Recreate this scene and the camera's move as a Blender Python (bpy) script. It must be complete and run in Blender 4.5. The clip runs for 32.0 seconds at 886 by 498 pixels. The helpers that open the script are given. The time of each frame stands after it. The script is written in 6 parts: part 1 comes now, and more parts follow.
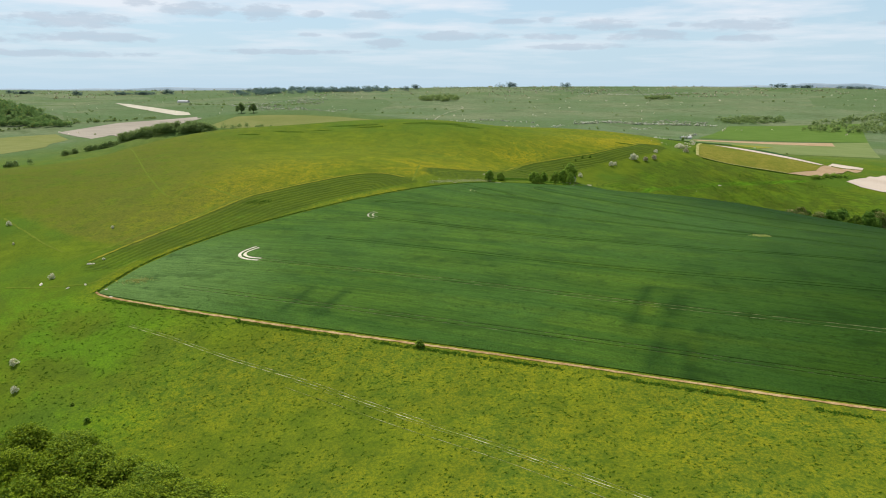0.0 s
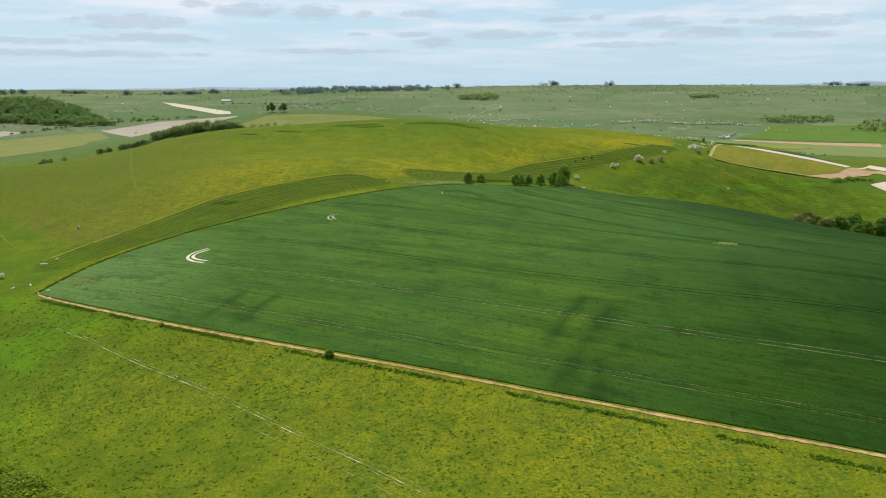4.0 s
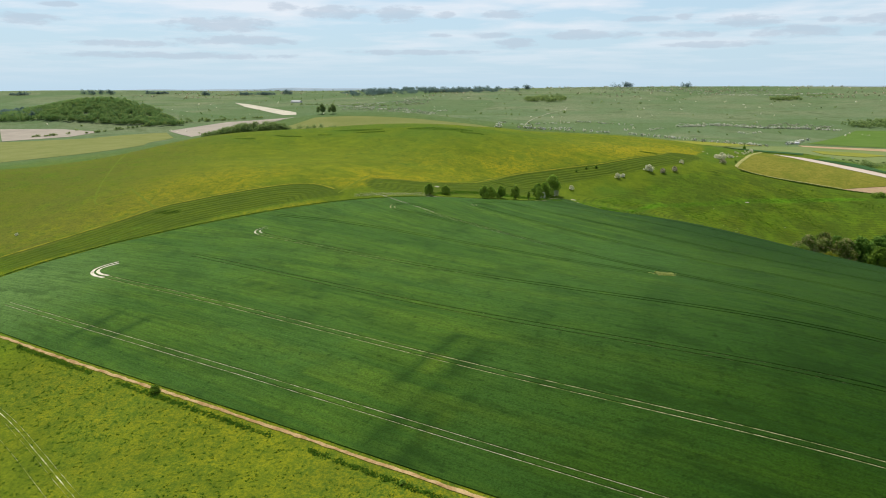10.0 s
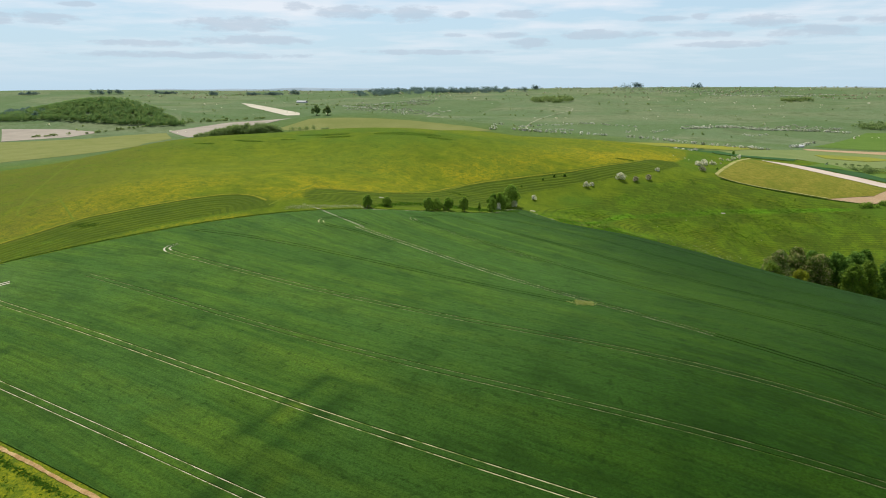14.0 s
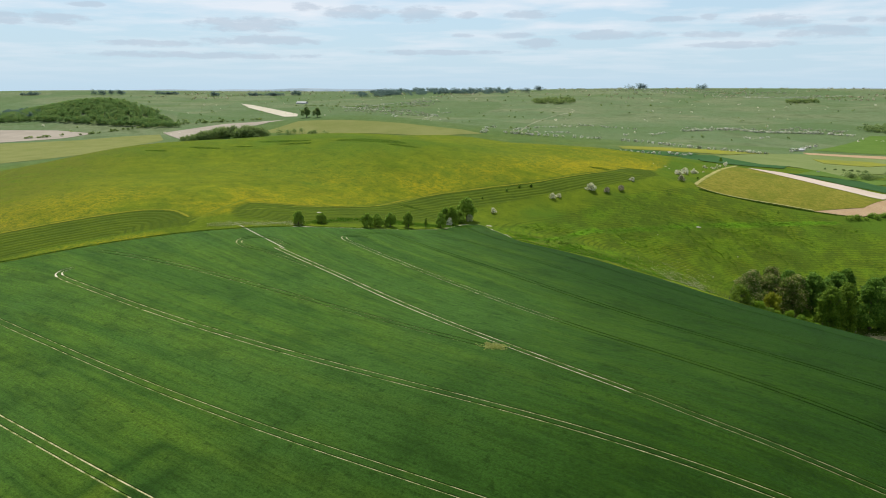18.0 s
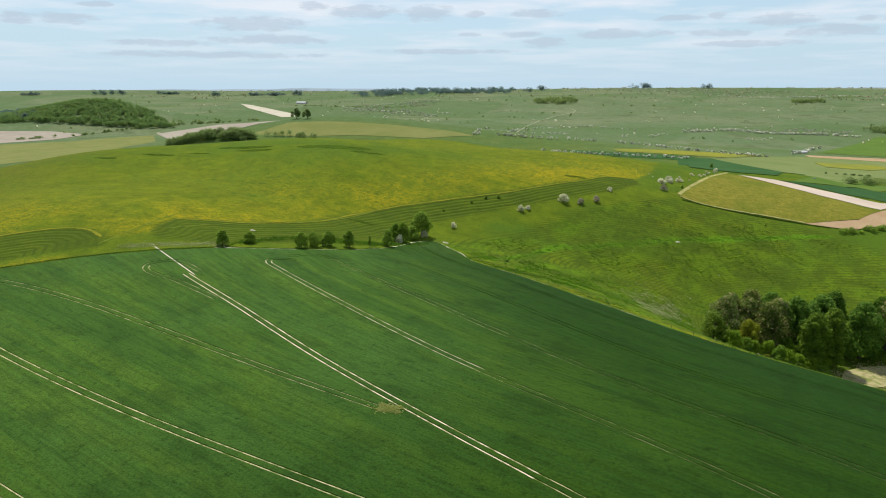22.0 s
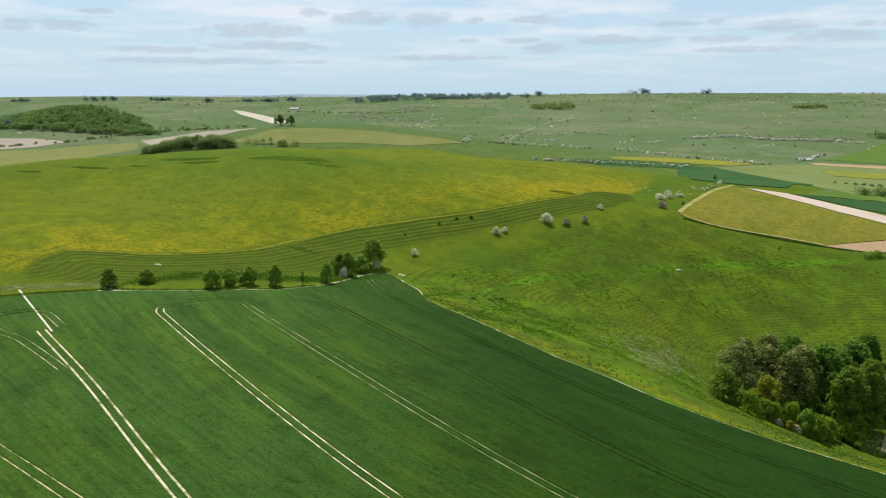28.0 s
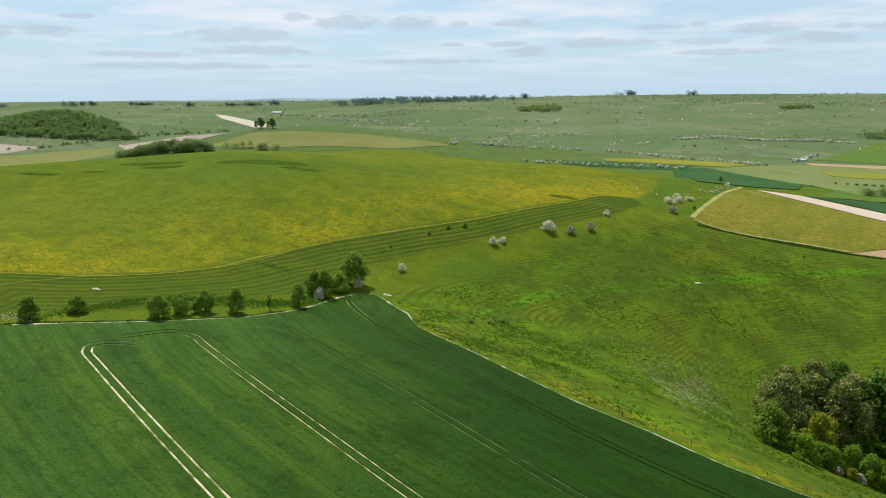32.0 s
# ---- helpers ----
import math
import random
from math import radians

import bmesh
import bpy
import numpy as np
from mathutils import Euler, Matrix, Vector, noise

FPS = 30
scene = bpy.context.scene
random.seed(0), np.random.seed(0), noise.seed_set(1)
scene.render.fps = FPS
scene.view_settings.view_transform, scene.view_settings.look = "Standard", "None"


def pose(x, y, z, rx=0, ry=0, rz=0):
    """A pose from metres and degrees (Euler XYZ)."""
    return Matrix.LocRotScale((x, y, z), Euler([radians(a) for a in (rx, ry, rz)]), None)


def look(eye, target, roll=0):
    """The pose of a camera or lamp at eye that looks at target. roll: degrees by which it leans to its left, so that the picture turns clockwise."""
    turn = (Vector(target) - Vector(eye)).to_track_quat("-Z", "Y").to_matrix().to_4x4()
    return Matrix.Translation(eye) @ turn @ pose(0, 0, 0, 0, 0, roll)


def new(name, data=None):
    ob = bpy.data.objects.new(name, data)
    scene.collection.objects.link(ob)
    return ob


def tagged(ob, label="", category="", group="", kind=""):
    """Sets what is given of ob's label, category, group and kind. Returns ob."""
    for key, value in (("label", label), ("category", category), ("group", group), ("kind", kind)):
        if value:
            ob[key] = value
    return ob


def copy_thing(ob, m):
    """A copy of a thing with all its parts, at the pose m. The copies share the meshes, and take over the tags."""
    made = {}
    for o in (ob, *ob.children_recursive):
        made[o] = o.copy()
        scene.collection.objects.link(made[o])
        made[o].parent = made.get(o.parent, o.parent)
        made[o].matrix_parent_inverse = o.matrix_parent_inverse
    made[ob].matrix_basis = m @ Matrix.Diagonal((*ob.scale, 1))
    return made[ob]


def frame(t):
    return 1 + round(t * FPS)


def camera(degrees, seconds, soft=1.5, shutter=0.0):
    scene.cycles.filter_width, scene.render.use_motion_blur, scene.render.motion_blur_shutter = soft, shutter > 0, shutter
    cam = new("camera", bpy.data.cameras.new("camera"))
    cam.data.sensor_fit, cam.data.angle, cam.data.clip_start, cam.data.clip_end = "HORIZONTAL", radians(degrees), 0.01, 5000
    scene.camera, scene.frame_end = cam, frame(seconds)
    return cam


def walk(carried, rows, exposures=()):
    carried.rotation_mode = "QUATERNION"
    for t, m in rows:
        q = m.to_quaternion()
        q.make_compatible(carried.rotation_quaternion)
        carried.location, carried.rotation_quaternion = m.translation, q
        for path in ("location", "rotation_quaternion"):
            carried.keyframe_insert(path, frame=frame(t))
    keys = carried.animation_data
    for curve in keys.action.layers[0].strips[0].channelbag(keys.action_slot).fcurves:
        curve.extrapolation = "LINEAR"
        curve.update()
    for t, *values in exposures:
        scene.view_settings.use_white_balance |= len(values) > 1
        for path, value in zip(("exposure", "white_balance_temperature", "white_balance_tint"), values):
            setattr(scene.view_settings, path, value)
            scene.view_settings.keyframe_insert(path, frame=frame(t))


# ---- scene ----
cam = camera(63.8, 32.0, 1.0)
PATH = [
    (0, (0.00, 0.00, 70.00), (0.04, 97.48, 47.69), 0.05),
    (0.5, (4.45, 0.90, 70.04), (3.62, 98.37, 47.72), 0.03),
    (1, (8.40, 1.80, 70.08), (6.87, 99.27, 47.76), 0.04),
    (1.5, (12.86, 2.71, 70.13), (10.30, 100.15, 47.80), 0.00),
    (2, (17.32, 3.61, 70.17), (14.07, 101.03, 47.85), 0.01),
    (2.5, (21.54, 4.77, 70.16), (17.43, 102.16, 47.85), -0.10),
    (3, (26.00, 5.98, 70.40), (21.05, 103.34, 48.11), -0.12),
    (3.5, (30.47, 7.39, 70.34), (24.84, 104.68, 47.91), -0.11),
    (5.5, (49.61, 15.05, 70.98), (40.56, 112.08, 48.56), -0.08),
    (6, (54.33, 17.33, 71.26), (44.43, 114.29, 48.87), -0.10),
    (6.5, (59.05, 19.81, 71.25), (48.30, 116.68, 48.88), -0.12),
    (7, (63.78, 22.16, 71.77), (52.20, 118.91, 49.28), -0.13),
    (7.5, (68.29, 24.65, 71.75), (55.71, 121.28, 49.30), -0.07),
    (8, (72.53, 27.19, 71.97), (59.12, 123.72, 49.53), -0.09),
    (8.5, (76.77, 29.73, 72.17), (62.47, 126.13, 49.75), 0.00),
    (9, (81.01, 32.51, 72.31), (65.82, 128.78, 49.91), -0.01),
    (9.5, (85.01, 35.31, 72.45), (68.94, 131.44, 50.07), -0.03),
    (10, (89.03, 38.37, 72.53), (72.08, 134.36, 50.19), -0.04),
    (10.5, (92.82, 41.26, 72.92), (75.38, 137.13, 50.44), -0.02),
    (11, (96.86, 44.65, 73.18), (79.10, 140.47, 50.73), 0.03),
    (11.5, (100.43, 48.05, 73.44), (82.35, 143.81, 51.01), 0.08),
    (12, (104.24, 51.43, 73.69), (86.00, 147.17, 51.28), 0.05),
    (12.5, (107.81, 54.82, 73.92), (89.40, 150.53, 51.53), 0.02),
    (13, (111.12, 58.50, 74.34), (92.56, 154.18, 51.96), 0.08),
    (13.5, (114.69, 61.88, 74.57), (96.12, 157.56, 52.20), 0.08),
    (14, (117.75, 65.56, 74.99), (99.00, 161.21, 52.62), 0.05),
    (14.5, (121.07, 69.19, 75.16), (102.13, 164.80, 52.80), 0.12),
    (15, (124.13, 72.63, 75.63), (105.00, 168.20, 53.28), 0.09),
    (15.5, (127.20, 76.50, 75.74), (108.04, 172.07, 53.40), 0.09),
    (17.5, (138.26, 92.83, 77.41), (118.65, 188.31, 55.07), 0.14),
    (18, (140.86, 97.30, 77.73), (121.12, 192.75, 55.40), 0.12),
    (18.5, (143.45, 101.53, 78.12), (123.55, 196.96, 55.79), 0.09),
    (19, (145.75, 105.58, 78.82), (125.84, 201.00, 56.48), 0.09),
    (19.5, (148.30, 110.02, 78.92), (128.20, 205.40, 56.58), 0.08),
    (20, (150.83, 114.58, 79.51), (130.71, 209.95, 57.15), 0.09),
    (20.5, (153.13, 118.79, 79.66), (132.82, 214.12, 57.29), 0.08),
    (21, (155.66, 122.81, 80.10), (135.18, 218.10, 57.71), 0.07),
    (21.5, (157.68, 127.27, 80.17), (137.20, 222.55, 57.76), 0.09),
    (22, (159.42, 131.72, 80.24), (138.77, 226.95, 57.80), 0.08),
    (22.5, (161.13, 136.46, 80.48), (140.48, 231.70, 58.03), 0.10),
    (23, (162.56, 141.15, 80.47), (141.91, 236.42, 58.18), 0.12),
    (23.5, (163.68, 145.82, 80.46), (142.88, 241.06, 58.17), 0.21),
    (24, (164.50, 150.73, 80.38), (143.72, 245.98, 58.10), 0.22),
    (24.5, (165.01, 155.63, 80.29), (144.09, 250.86, 58.04), 0.21),
    (25, (165.46, 160.52, 80.18), (144.38, 255.76, 58.14), 0.19),
    (25.5, (165.32, 165.15, 80.11), (144.28, 260.41, 58.11), 0.09),
    (27.5, (165.34, 183.80, 79.21), (144.58, 279.18, 57.49), 0.04),
    (28, (164.63, 188.33, 78.80), (143.98, 283.75, 57.14), -0.00),
    (28.5, (163.79, 192.85, 78.34), (143.29, 288.31, 56.74), -0.04),
    (29, (162.83, 197.34, 77.86), (142.48, 292.85, 56.31), -0.08),
    (29.5, (161.74, 201.82, 77.37), (141.55, 297.37, 55.87), -0.13),
    (30, (160.55, 206.28, 76.87), (140.54, 301.88, 55.43), -0.17),
    (30.5, (159.28, 210.71, 76.36), (139.51, 306.38, 54.99), -0.21),
    (31, (157.95, 215.10, 75.85), (138.47, 310.84, 54.54), -0.25),
    (31.5, (156.56, 219.46, 75.33), (137.41, 315.28, 54.09), -0.29),
    (32, (155.13, 223.78, 74.81), (136.34, 319.69, 53.62), -0.33),
]
walk(cam, [(t, look(eye, target, roll)) for t, eye, target, roll in PATH])

# ---------------------------------------------------------------- light
SUN_EL, SUN_AZ = radians(59), radians(-30)      # azimuth from +y towards +x
world = bpy.data.worlds.new("sky")
scene.world = world
world.use_nodes = True
wn, wl = world.node_tree.nodes, world.node_tree.links
wn.clear()
sky = wn.new("ShaderNodeTexSky")
sky.sky_type, sky.sun_disc = "NISHITA", False
sky.sun_elevation, sky.sun_rotation = SUN_EL, SUN_AZ
sky.air_density, sky.dust_density, sky.ozone_density = 1.0, 0.3, 2.5
bg = wn.new("ShaderNodeBackground")
bg.inputs[1].default_value = 0.115
wout = wn.new("ShaderNodeOutputWorld")
# a thin sheet of fair-weather cloud: the sky's direction projected on a plane overhead
tco = wn.new("ShaderNodeTexCoord")
sep = wn.new("ShaderNodeSeparateXYZ")
wl.new(tco.outputs["Generated"], sep.inputs[0])


def wmath(op, a, b=None):
    n = wn.new("ShaderNodeMath")
    n.operation = op
    for k, v in enumerate((a, b)):
        if v is None:
            continue
        if isinstance(v, (int, float)):
            n.inputs[k].default_value = v
        else:
            wl.new(v, n.inputs[k])
    return n.outputs[0]


lifted = wmath("ADD", wmath("MAXIMUM", sep.outputs[2], 0.0), 0.055)
cxy = wn.new("ShaderNodeCombineXYZ")
wl.new(wmath("DIVIDE", sep.outputs[0], lifted), cxy.inputs[0])
wl.new(wmath("DIVIDE", sep.outputs[1], lifted), cxy.inputs[1])
cn = wn.new("ShaderNodeTexNoise")
cn.inputs["Scale"].default_value, cn.inputs["Detail"].default_value = 0.62, 9
cn.inputs["Roughness"].default_value = 0.55
wl.new(cxy.outputs[0], cn.inputs["Vector"])
cr = wn.new("ShaderNodeValToRGB")
cr.color_ramp.elements[0].position, cr.color_ramp.elements[1].position = 0.44, 0.62
wl.new(cn.outputs[0], cr.inputs[0])
cloud = wn.new("ShaderNodeMixRGB")
cloud.inputs[2].default_value = (7.5, 7.75, 8.3, 1)
wl.new(wmath("MULTIPLY", wmath("MULTIPLY", cr.outputs[0], 0.78), wmath("MINIMUM", wmath("MULTIPLY", wmath("MAXIMUM", sep.outputs[2], 0.0), 11.0), 1.0)), cloud.inputs[0])
veil = wn.new("ShaderNodeMixRGB")
veil.inputs[2].default_value = (4.5, 6.1, 7.4, 1)
wl.new(wmath("MULTIPLY", wmath("SUBTRACT", 1.0, wmath("MINIMUM", wmath("DIVIDE", wmath("MAXIMUM", sep.outputs[2], 0.0), 0.35), 1.0)), 0.95), veil.inputs[0])
wl.new(sky.outputs[0], veil.inputs[1])
wl.new(veil.outputs[0], cloud.inputs[1])
# flat grey-blue undersides of the fair-weather cumulus: bearing, height, half width, half depth in degrees
CUMULUS = [(-26.4, 4.46, 4.1, 0.62), (-18.3, 5.43, 2.9, 0.53), (-13.3, 5.35, 2.0, 0.72), (-5.3, 5.3, 2.1, 0.38), (-9.9, 5.3, 0.8, 0.29), (-22.0, 5.75, 1.2, 0.38),
           (5.2, 4.82, 2.0, 0.26), (8.0, 4.92, 0.7, 0.29), (12.3, 4.5, 2.7, 0.43), (21.9, 4.3, 3.9, 0.48), (17.4, 4.42, 0.7, 0.22), (-25.3, 3.31, 5.1, 0.4),
           (-33.0, 2.95, 3.7, 0.29), (-10.1, 3.81, 0.9, 0.2), (-6.4, 3.81, 1.8, 0.29), (1.0, 3.77, 4.1, 0.38), (-4.4, 3.18, 1.8, 0.43), (8.1, 3.67, 2.3, 0.29),
           (15.6, 3.7, 3.1, 0.48), (22.5, 3.38, 2.3, 0.29), (10.5, 2.95, 4.0, 0.26), (-29.9, 2.17, 9.0, 0.26), (-12.1, 2.54, 5.7, 0.22), (-39.3, 4.46, 2.3, 0.43),
           (-42.0, 4.35, 1.2, 0.48), (-37.1, 5.47, 1.3, 0.24), (-47.1, 3.82, 3.7, 0.48), (33.6, 4.07, 3.3, 0.43)]
bearing = wmath("MULTIPLY", wmath("ARCTAN2", sep.outputs[0], sep.outputs[1]), 57.29578)
rise = wmath("MULTIPLY", wmath("ARCSINE", sep.outputs[2]), 57.29578)
pol = wn.new("ShaderNodeCombineXYZ")
wl.new(wmath("MULTIPLY", bearing, 0.30), pol.inputs[0])
wl.new(rise, pol.inputs[1])
cn2 = wn.new("ShaderNodeTexNoise")
cn2.inputs["Scale"].default_value, cn2.inputs["Detail"].default_value = 1.9, 5
cn2.inputs["Roughness"].default_value = 0.62
wl.new(pol.outputs[0], cn2.inputs["Vector"])
rag = wmath("MULTIPLY", wmath("SUBTRACT", cn2.outputs[0], 0.5), 3.6)
cover = None
for cb, ce, cw, ch in CUMULUS:
    du = wmath("DIVIDE", wmath("SUBTRACT", bearing, cb), cw)
    dv = wmath("DIVIDE", wmath("SUBTRACT", rise, ce), ch)
    d2 = wmath("ADD", wmath("MULTIPLY", du, du), wmath("MULTIPLY", dv, dv))
    one = wmath("SUBTRACT", 1.0, d2)
    cover = one if cover is None else wmath("MAXIMUM", cover, one)
cover = wmath("MAXIMUM", cover, -1.1)
cr2 = wn.new("ShaderNodeMapRange")
cr2.interpolation_type = "SMOOTHSTEP"
cr2.inputs[1].default_value, cr2.inputs[2].default_value = -0.15, 0.8
wl.new(wmath("ADD", cover, rag), cr2.inputs[0])
under = wn.new("ShaderNodeMixRGB")
under.inputs[2].default_value = (4.35, 5.15, 6.1, 1)
wl.new(wmath("MULTIPLY", cr2.outputs[0], 0.62), under.inputs[0])
wl.new(cloud.outputs[0], under.inputs[1])
wl.new(under.outputs[0], bg.inputs[0])
wl.new(bg.outputs[0], wout.inputs[0])

sun = new("sun", bpy.data.lights.new("sun", "SUN"))
sun.data.energy, sun.data.angle, sun.data.color = 4.6, radians(0.6), (1.0, 0.95, 0.86)
to_sun = Vector((math.sin(SUN_AZ) * math.cos(SUN_EL), math.cos(SUN_AZ) * math.cos(SUN_EL), math.sin(SUN_EL)))
sun.matrix_world = look(to_sun * 900, (0, 0, 0))

# ---------------------------------------------------------------- materials


def material(name):
    m = bpy.data.materials.new(name)
    m.use_nodes = True
    return m, m.node_tree.nodes, m.node_tree.links, m.node_tree.nodes["Principled BSDF"]


def noise_node(n, l, scale, detail=5, rough=0.6, vec=None, stretch=None):
    """Noise in world metres: scale is 1 / metres."""
    if vec is None:
        g = n.new("ShaderNodeNewGeometry")
        vec = g.outputs["Position"]
    if stretch is not None:
        mp = n.new("ShaderNodeMapping")
        mp.vector_type = "TEXTURE"
        mp.inputs["Rotation"].default_value = (0, 0, stretch[0])
        mp.inputs["Scale"].default_value = (1 / stretch[1], 1 / stretch[2], 1)
        l.new(vec, mp.inputs[0])
        vec = mp.outputs[0]
    t = n.new("ShaderNodeTexNoise")
    t.inputs["Scale"].default_value, t.inputs["Detail"].default_value = scale, detail
    t.inputs["Roughness"].default_value = rough
    l.new(vec, t.inputs["Vector"])
    return t.outputs[0]


def ramp(n, l, src, lo, hi):
    r = n.new("ShaderNodeMapRange")
    r.interpolation_type = "SMOOTHSTEP"
    r.inputs[1].default_value, r.inputs[2].default_value = lo, hi
    l.new(src, r.inputs[0])
    return r.outputs[0]


def mul(n, l, a, b, op="MULTIPLY"):
    m = n.new("ShaderNodeMath")
    m.operation = op
    for k, v in enumerate((a, b)):
        if isinstance(v, (int, float)):
            m.inputs[k].default_value = v
        else:
            l.new(v, m.inputs[k])
    return m.outputs[0]


def mix(n, l, fac, a, b):
    m = n.new("ShaderNodeMixRGB")
    if isinstance(fac, (int, float)):
        m.inputs[0].default_value = fac
    else:
        l.new(fac, m.inputs[0])
    for k, v in ((1, a), (2, b)):
        if isinstance(v, tuple):
            m.inputs[k].default_value = (*v, 1)
        else:
            l.new(v, m.inputs[k])
    return m.outputs[0]


def bump(n, l, height, bsdf, strength, distance):
    b = n.new("ShaderNodeBump")
    b.inputs["Strength"].default_value, b.inputs["Distance"].default_value = strength, distance
    l.new(height, b.inputs["Height"])
    l.new(b.outputs[0], bsdf.inputs["Normal"])


def attr(n, name):
    a = n.new("ShaderNodeAttribute")
    a.attribute_name = name
    return a.outputs["Fac"]


def dull(bsdf, rough=0.95, spec=0.02):
    bsdf.inputs["Roughness"].default_value = rough
    bsdf.inputs["Specular IOR Level"].default_value = spec


def pasture_material():
    m, n, l, b = material("pasture")
    fine = noise_node(n, l, 1.5, 8, 0.8)
    tuft = noise_node(n, l, 0.35, 5, 0.65)
    mid = noise_node(n, l, 0.11, 5, 0.6)
    big = noise_node(n, l, 0.021, 4, 0.5)
    huge = noise_node(n, l, 0.0075, 3, 0.5)
    grass = mix(n, l, ramp(n, l, mid, 0.35, 0.65), (0.102, 0.150, 0.009), (0.142, 0.190, 0.011))
    grass = mix(n, l, ramp(n, l, big, 0.42, 0.62), grass, (0.084, 0.152, 0.013))
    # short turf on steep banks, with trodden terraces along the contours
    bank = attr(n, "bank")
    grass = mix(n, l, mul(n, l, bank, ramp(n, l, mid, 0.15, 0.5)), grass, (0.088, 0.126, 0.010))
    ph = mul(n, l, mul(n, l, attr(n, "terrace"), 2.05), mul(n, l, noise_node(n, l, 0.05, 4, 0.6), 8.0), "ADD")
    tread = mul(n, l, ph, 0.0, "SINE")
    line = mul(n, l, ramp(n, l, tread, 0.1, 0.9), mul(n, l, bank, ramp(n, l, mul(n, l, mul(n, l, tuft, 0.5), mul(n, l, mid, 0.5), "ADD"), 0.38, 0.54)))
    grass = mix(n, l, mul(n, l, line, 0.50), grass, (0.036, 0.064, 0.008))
    # sheep walks along the contours of the coombe
    gz = n.new("ShaderNodeNewGeometry")
    sz = n.new("ShaderNodeSeparateXYZ")
    l.new(gz.outputs["Position"], sz.inputs[0])
    walks = mul(n, l, mul(n, l, mul(n, l, sz.outputs[2], 9.5), mul(n, l, noise_node(n, l, 0.035, 4, 0.6), 16.0), "ADD"), 0.0, "SINE")
    walks = mul(n, l, ramp(n, l, walks, 0.2, 0.95), mul(n, l, attr(n, "coombe"), ramp(n, l, mul(n, l, tuft, mid, "ADD"), 0.70, 1.0)))
    grass = mix(n, l, mul(n, l, walks, 0.85), grass, (0.044, 0.078, 0.008))
    # lush bottoms
    grass = mix(n, l, mul(n, l, attr(n, "lush"), ramp(n, l, noise_node(n, l, 0.055, 6, 0.65), 0.40, 0.60)), grass, (0.104, 0.212, 0.010))
    grass = mix(n, l, mul(n, l, attr(n, "damp"), ramp(n, l, tuft, 0.25, 0.5)), grass, (0.110, 0.260, 0.012))
    # buttercups, thick and thin
    zone = mul(n, l, mul(n, l, mul(n, l, huge, 0.5), mul(n, l, big, 0.3), "ADD"), mul(n, l, mid, 0.2), "ADD")
    fl = mul(n, l, attr(n, "flower"), ramp(n, l, zone, 0.38, 0.60))
    fl = mul(n, l, fl, ramp(n, l, mul(n, l, mul(n, l, fine, 0.68), mul(n, l, tuft, 0.32), "ADD"), 0.40, 0.60))
    grass = mix(n, l, fl, grass, (0.390, 0.305, 0.009))
    # thin downland of the far ridges, haze painted in as a pale bluish tone, with rough strips and grazed ground
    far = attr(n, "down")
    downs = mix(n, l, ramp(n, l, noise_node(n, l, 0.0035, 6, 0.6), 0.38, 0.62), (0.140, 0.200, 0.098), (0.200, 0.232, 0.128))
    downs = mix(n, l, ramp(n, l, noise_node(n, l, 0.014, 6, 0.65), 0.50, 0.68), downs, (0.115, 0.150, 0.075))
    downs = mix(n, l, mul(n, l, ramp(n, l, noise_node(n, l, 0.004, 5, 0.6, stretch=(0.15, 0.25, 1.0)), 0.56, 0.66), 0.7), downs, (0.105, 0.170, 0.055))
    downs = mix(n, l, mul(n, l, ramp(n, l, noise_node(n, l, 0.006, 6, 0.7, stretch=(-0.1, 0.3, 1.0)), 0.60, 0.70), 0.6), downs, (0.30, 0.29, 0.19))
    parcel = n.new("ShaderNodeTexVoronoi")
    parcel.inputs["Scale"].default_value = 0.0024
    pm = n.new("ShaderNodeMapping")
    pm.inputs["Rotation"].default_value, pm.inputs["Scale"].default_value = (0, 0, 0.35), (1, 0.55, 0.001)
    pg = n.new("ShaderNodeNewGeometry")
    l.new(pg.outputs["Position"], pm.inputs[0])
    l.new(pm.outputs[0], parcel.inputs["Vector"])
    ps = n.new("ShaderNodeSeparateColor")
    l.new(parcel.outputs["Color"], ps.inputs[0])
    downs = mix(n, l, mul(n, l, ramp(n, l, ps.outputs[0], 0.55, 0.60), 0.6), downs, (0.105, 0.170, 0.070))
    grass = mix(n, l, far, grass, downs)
    grass = mix(n, l, mul(n, l, mul(n, l, attr(n, "rough"), ramp(n, l, noise_node(n, l, 0.06, 6, 0.7), 0.42, 0.60)), 0.7), grass, (0.056, 0.088, 0.010))
    grass = mix(n, l, mul(n, l, attr(n, "dry"), ramp(n, l, mid, 0.25, 0.6)), grass, (0.118, 0.126, 0.020))
    # blades in light and shade, painted into the colour tussock by tussock
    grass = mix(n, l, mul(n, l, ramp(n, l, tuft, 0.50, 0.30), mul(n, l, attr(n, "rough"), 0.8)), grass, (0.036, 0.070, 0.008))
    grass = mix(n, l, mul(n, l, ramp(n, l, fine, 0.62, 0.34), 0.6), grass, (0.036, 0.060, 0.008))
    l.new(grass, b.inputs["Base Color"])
    dull(b)
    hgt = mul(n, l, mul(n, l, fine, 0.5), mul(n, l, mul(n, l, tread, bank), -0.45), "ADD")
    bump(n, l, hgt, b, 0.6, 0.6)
    return m


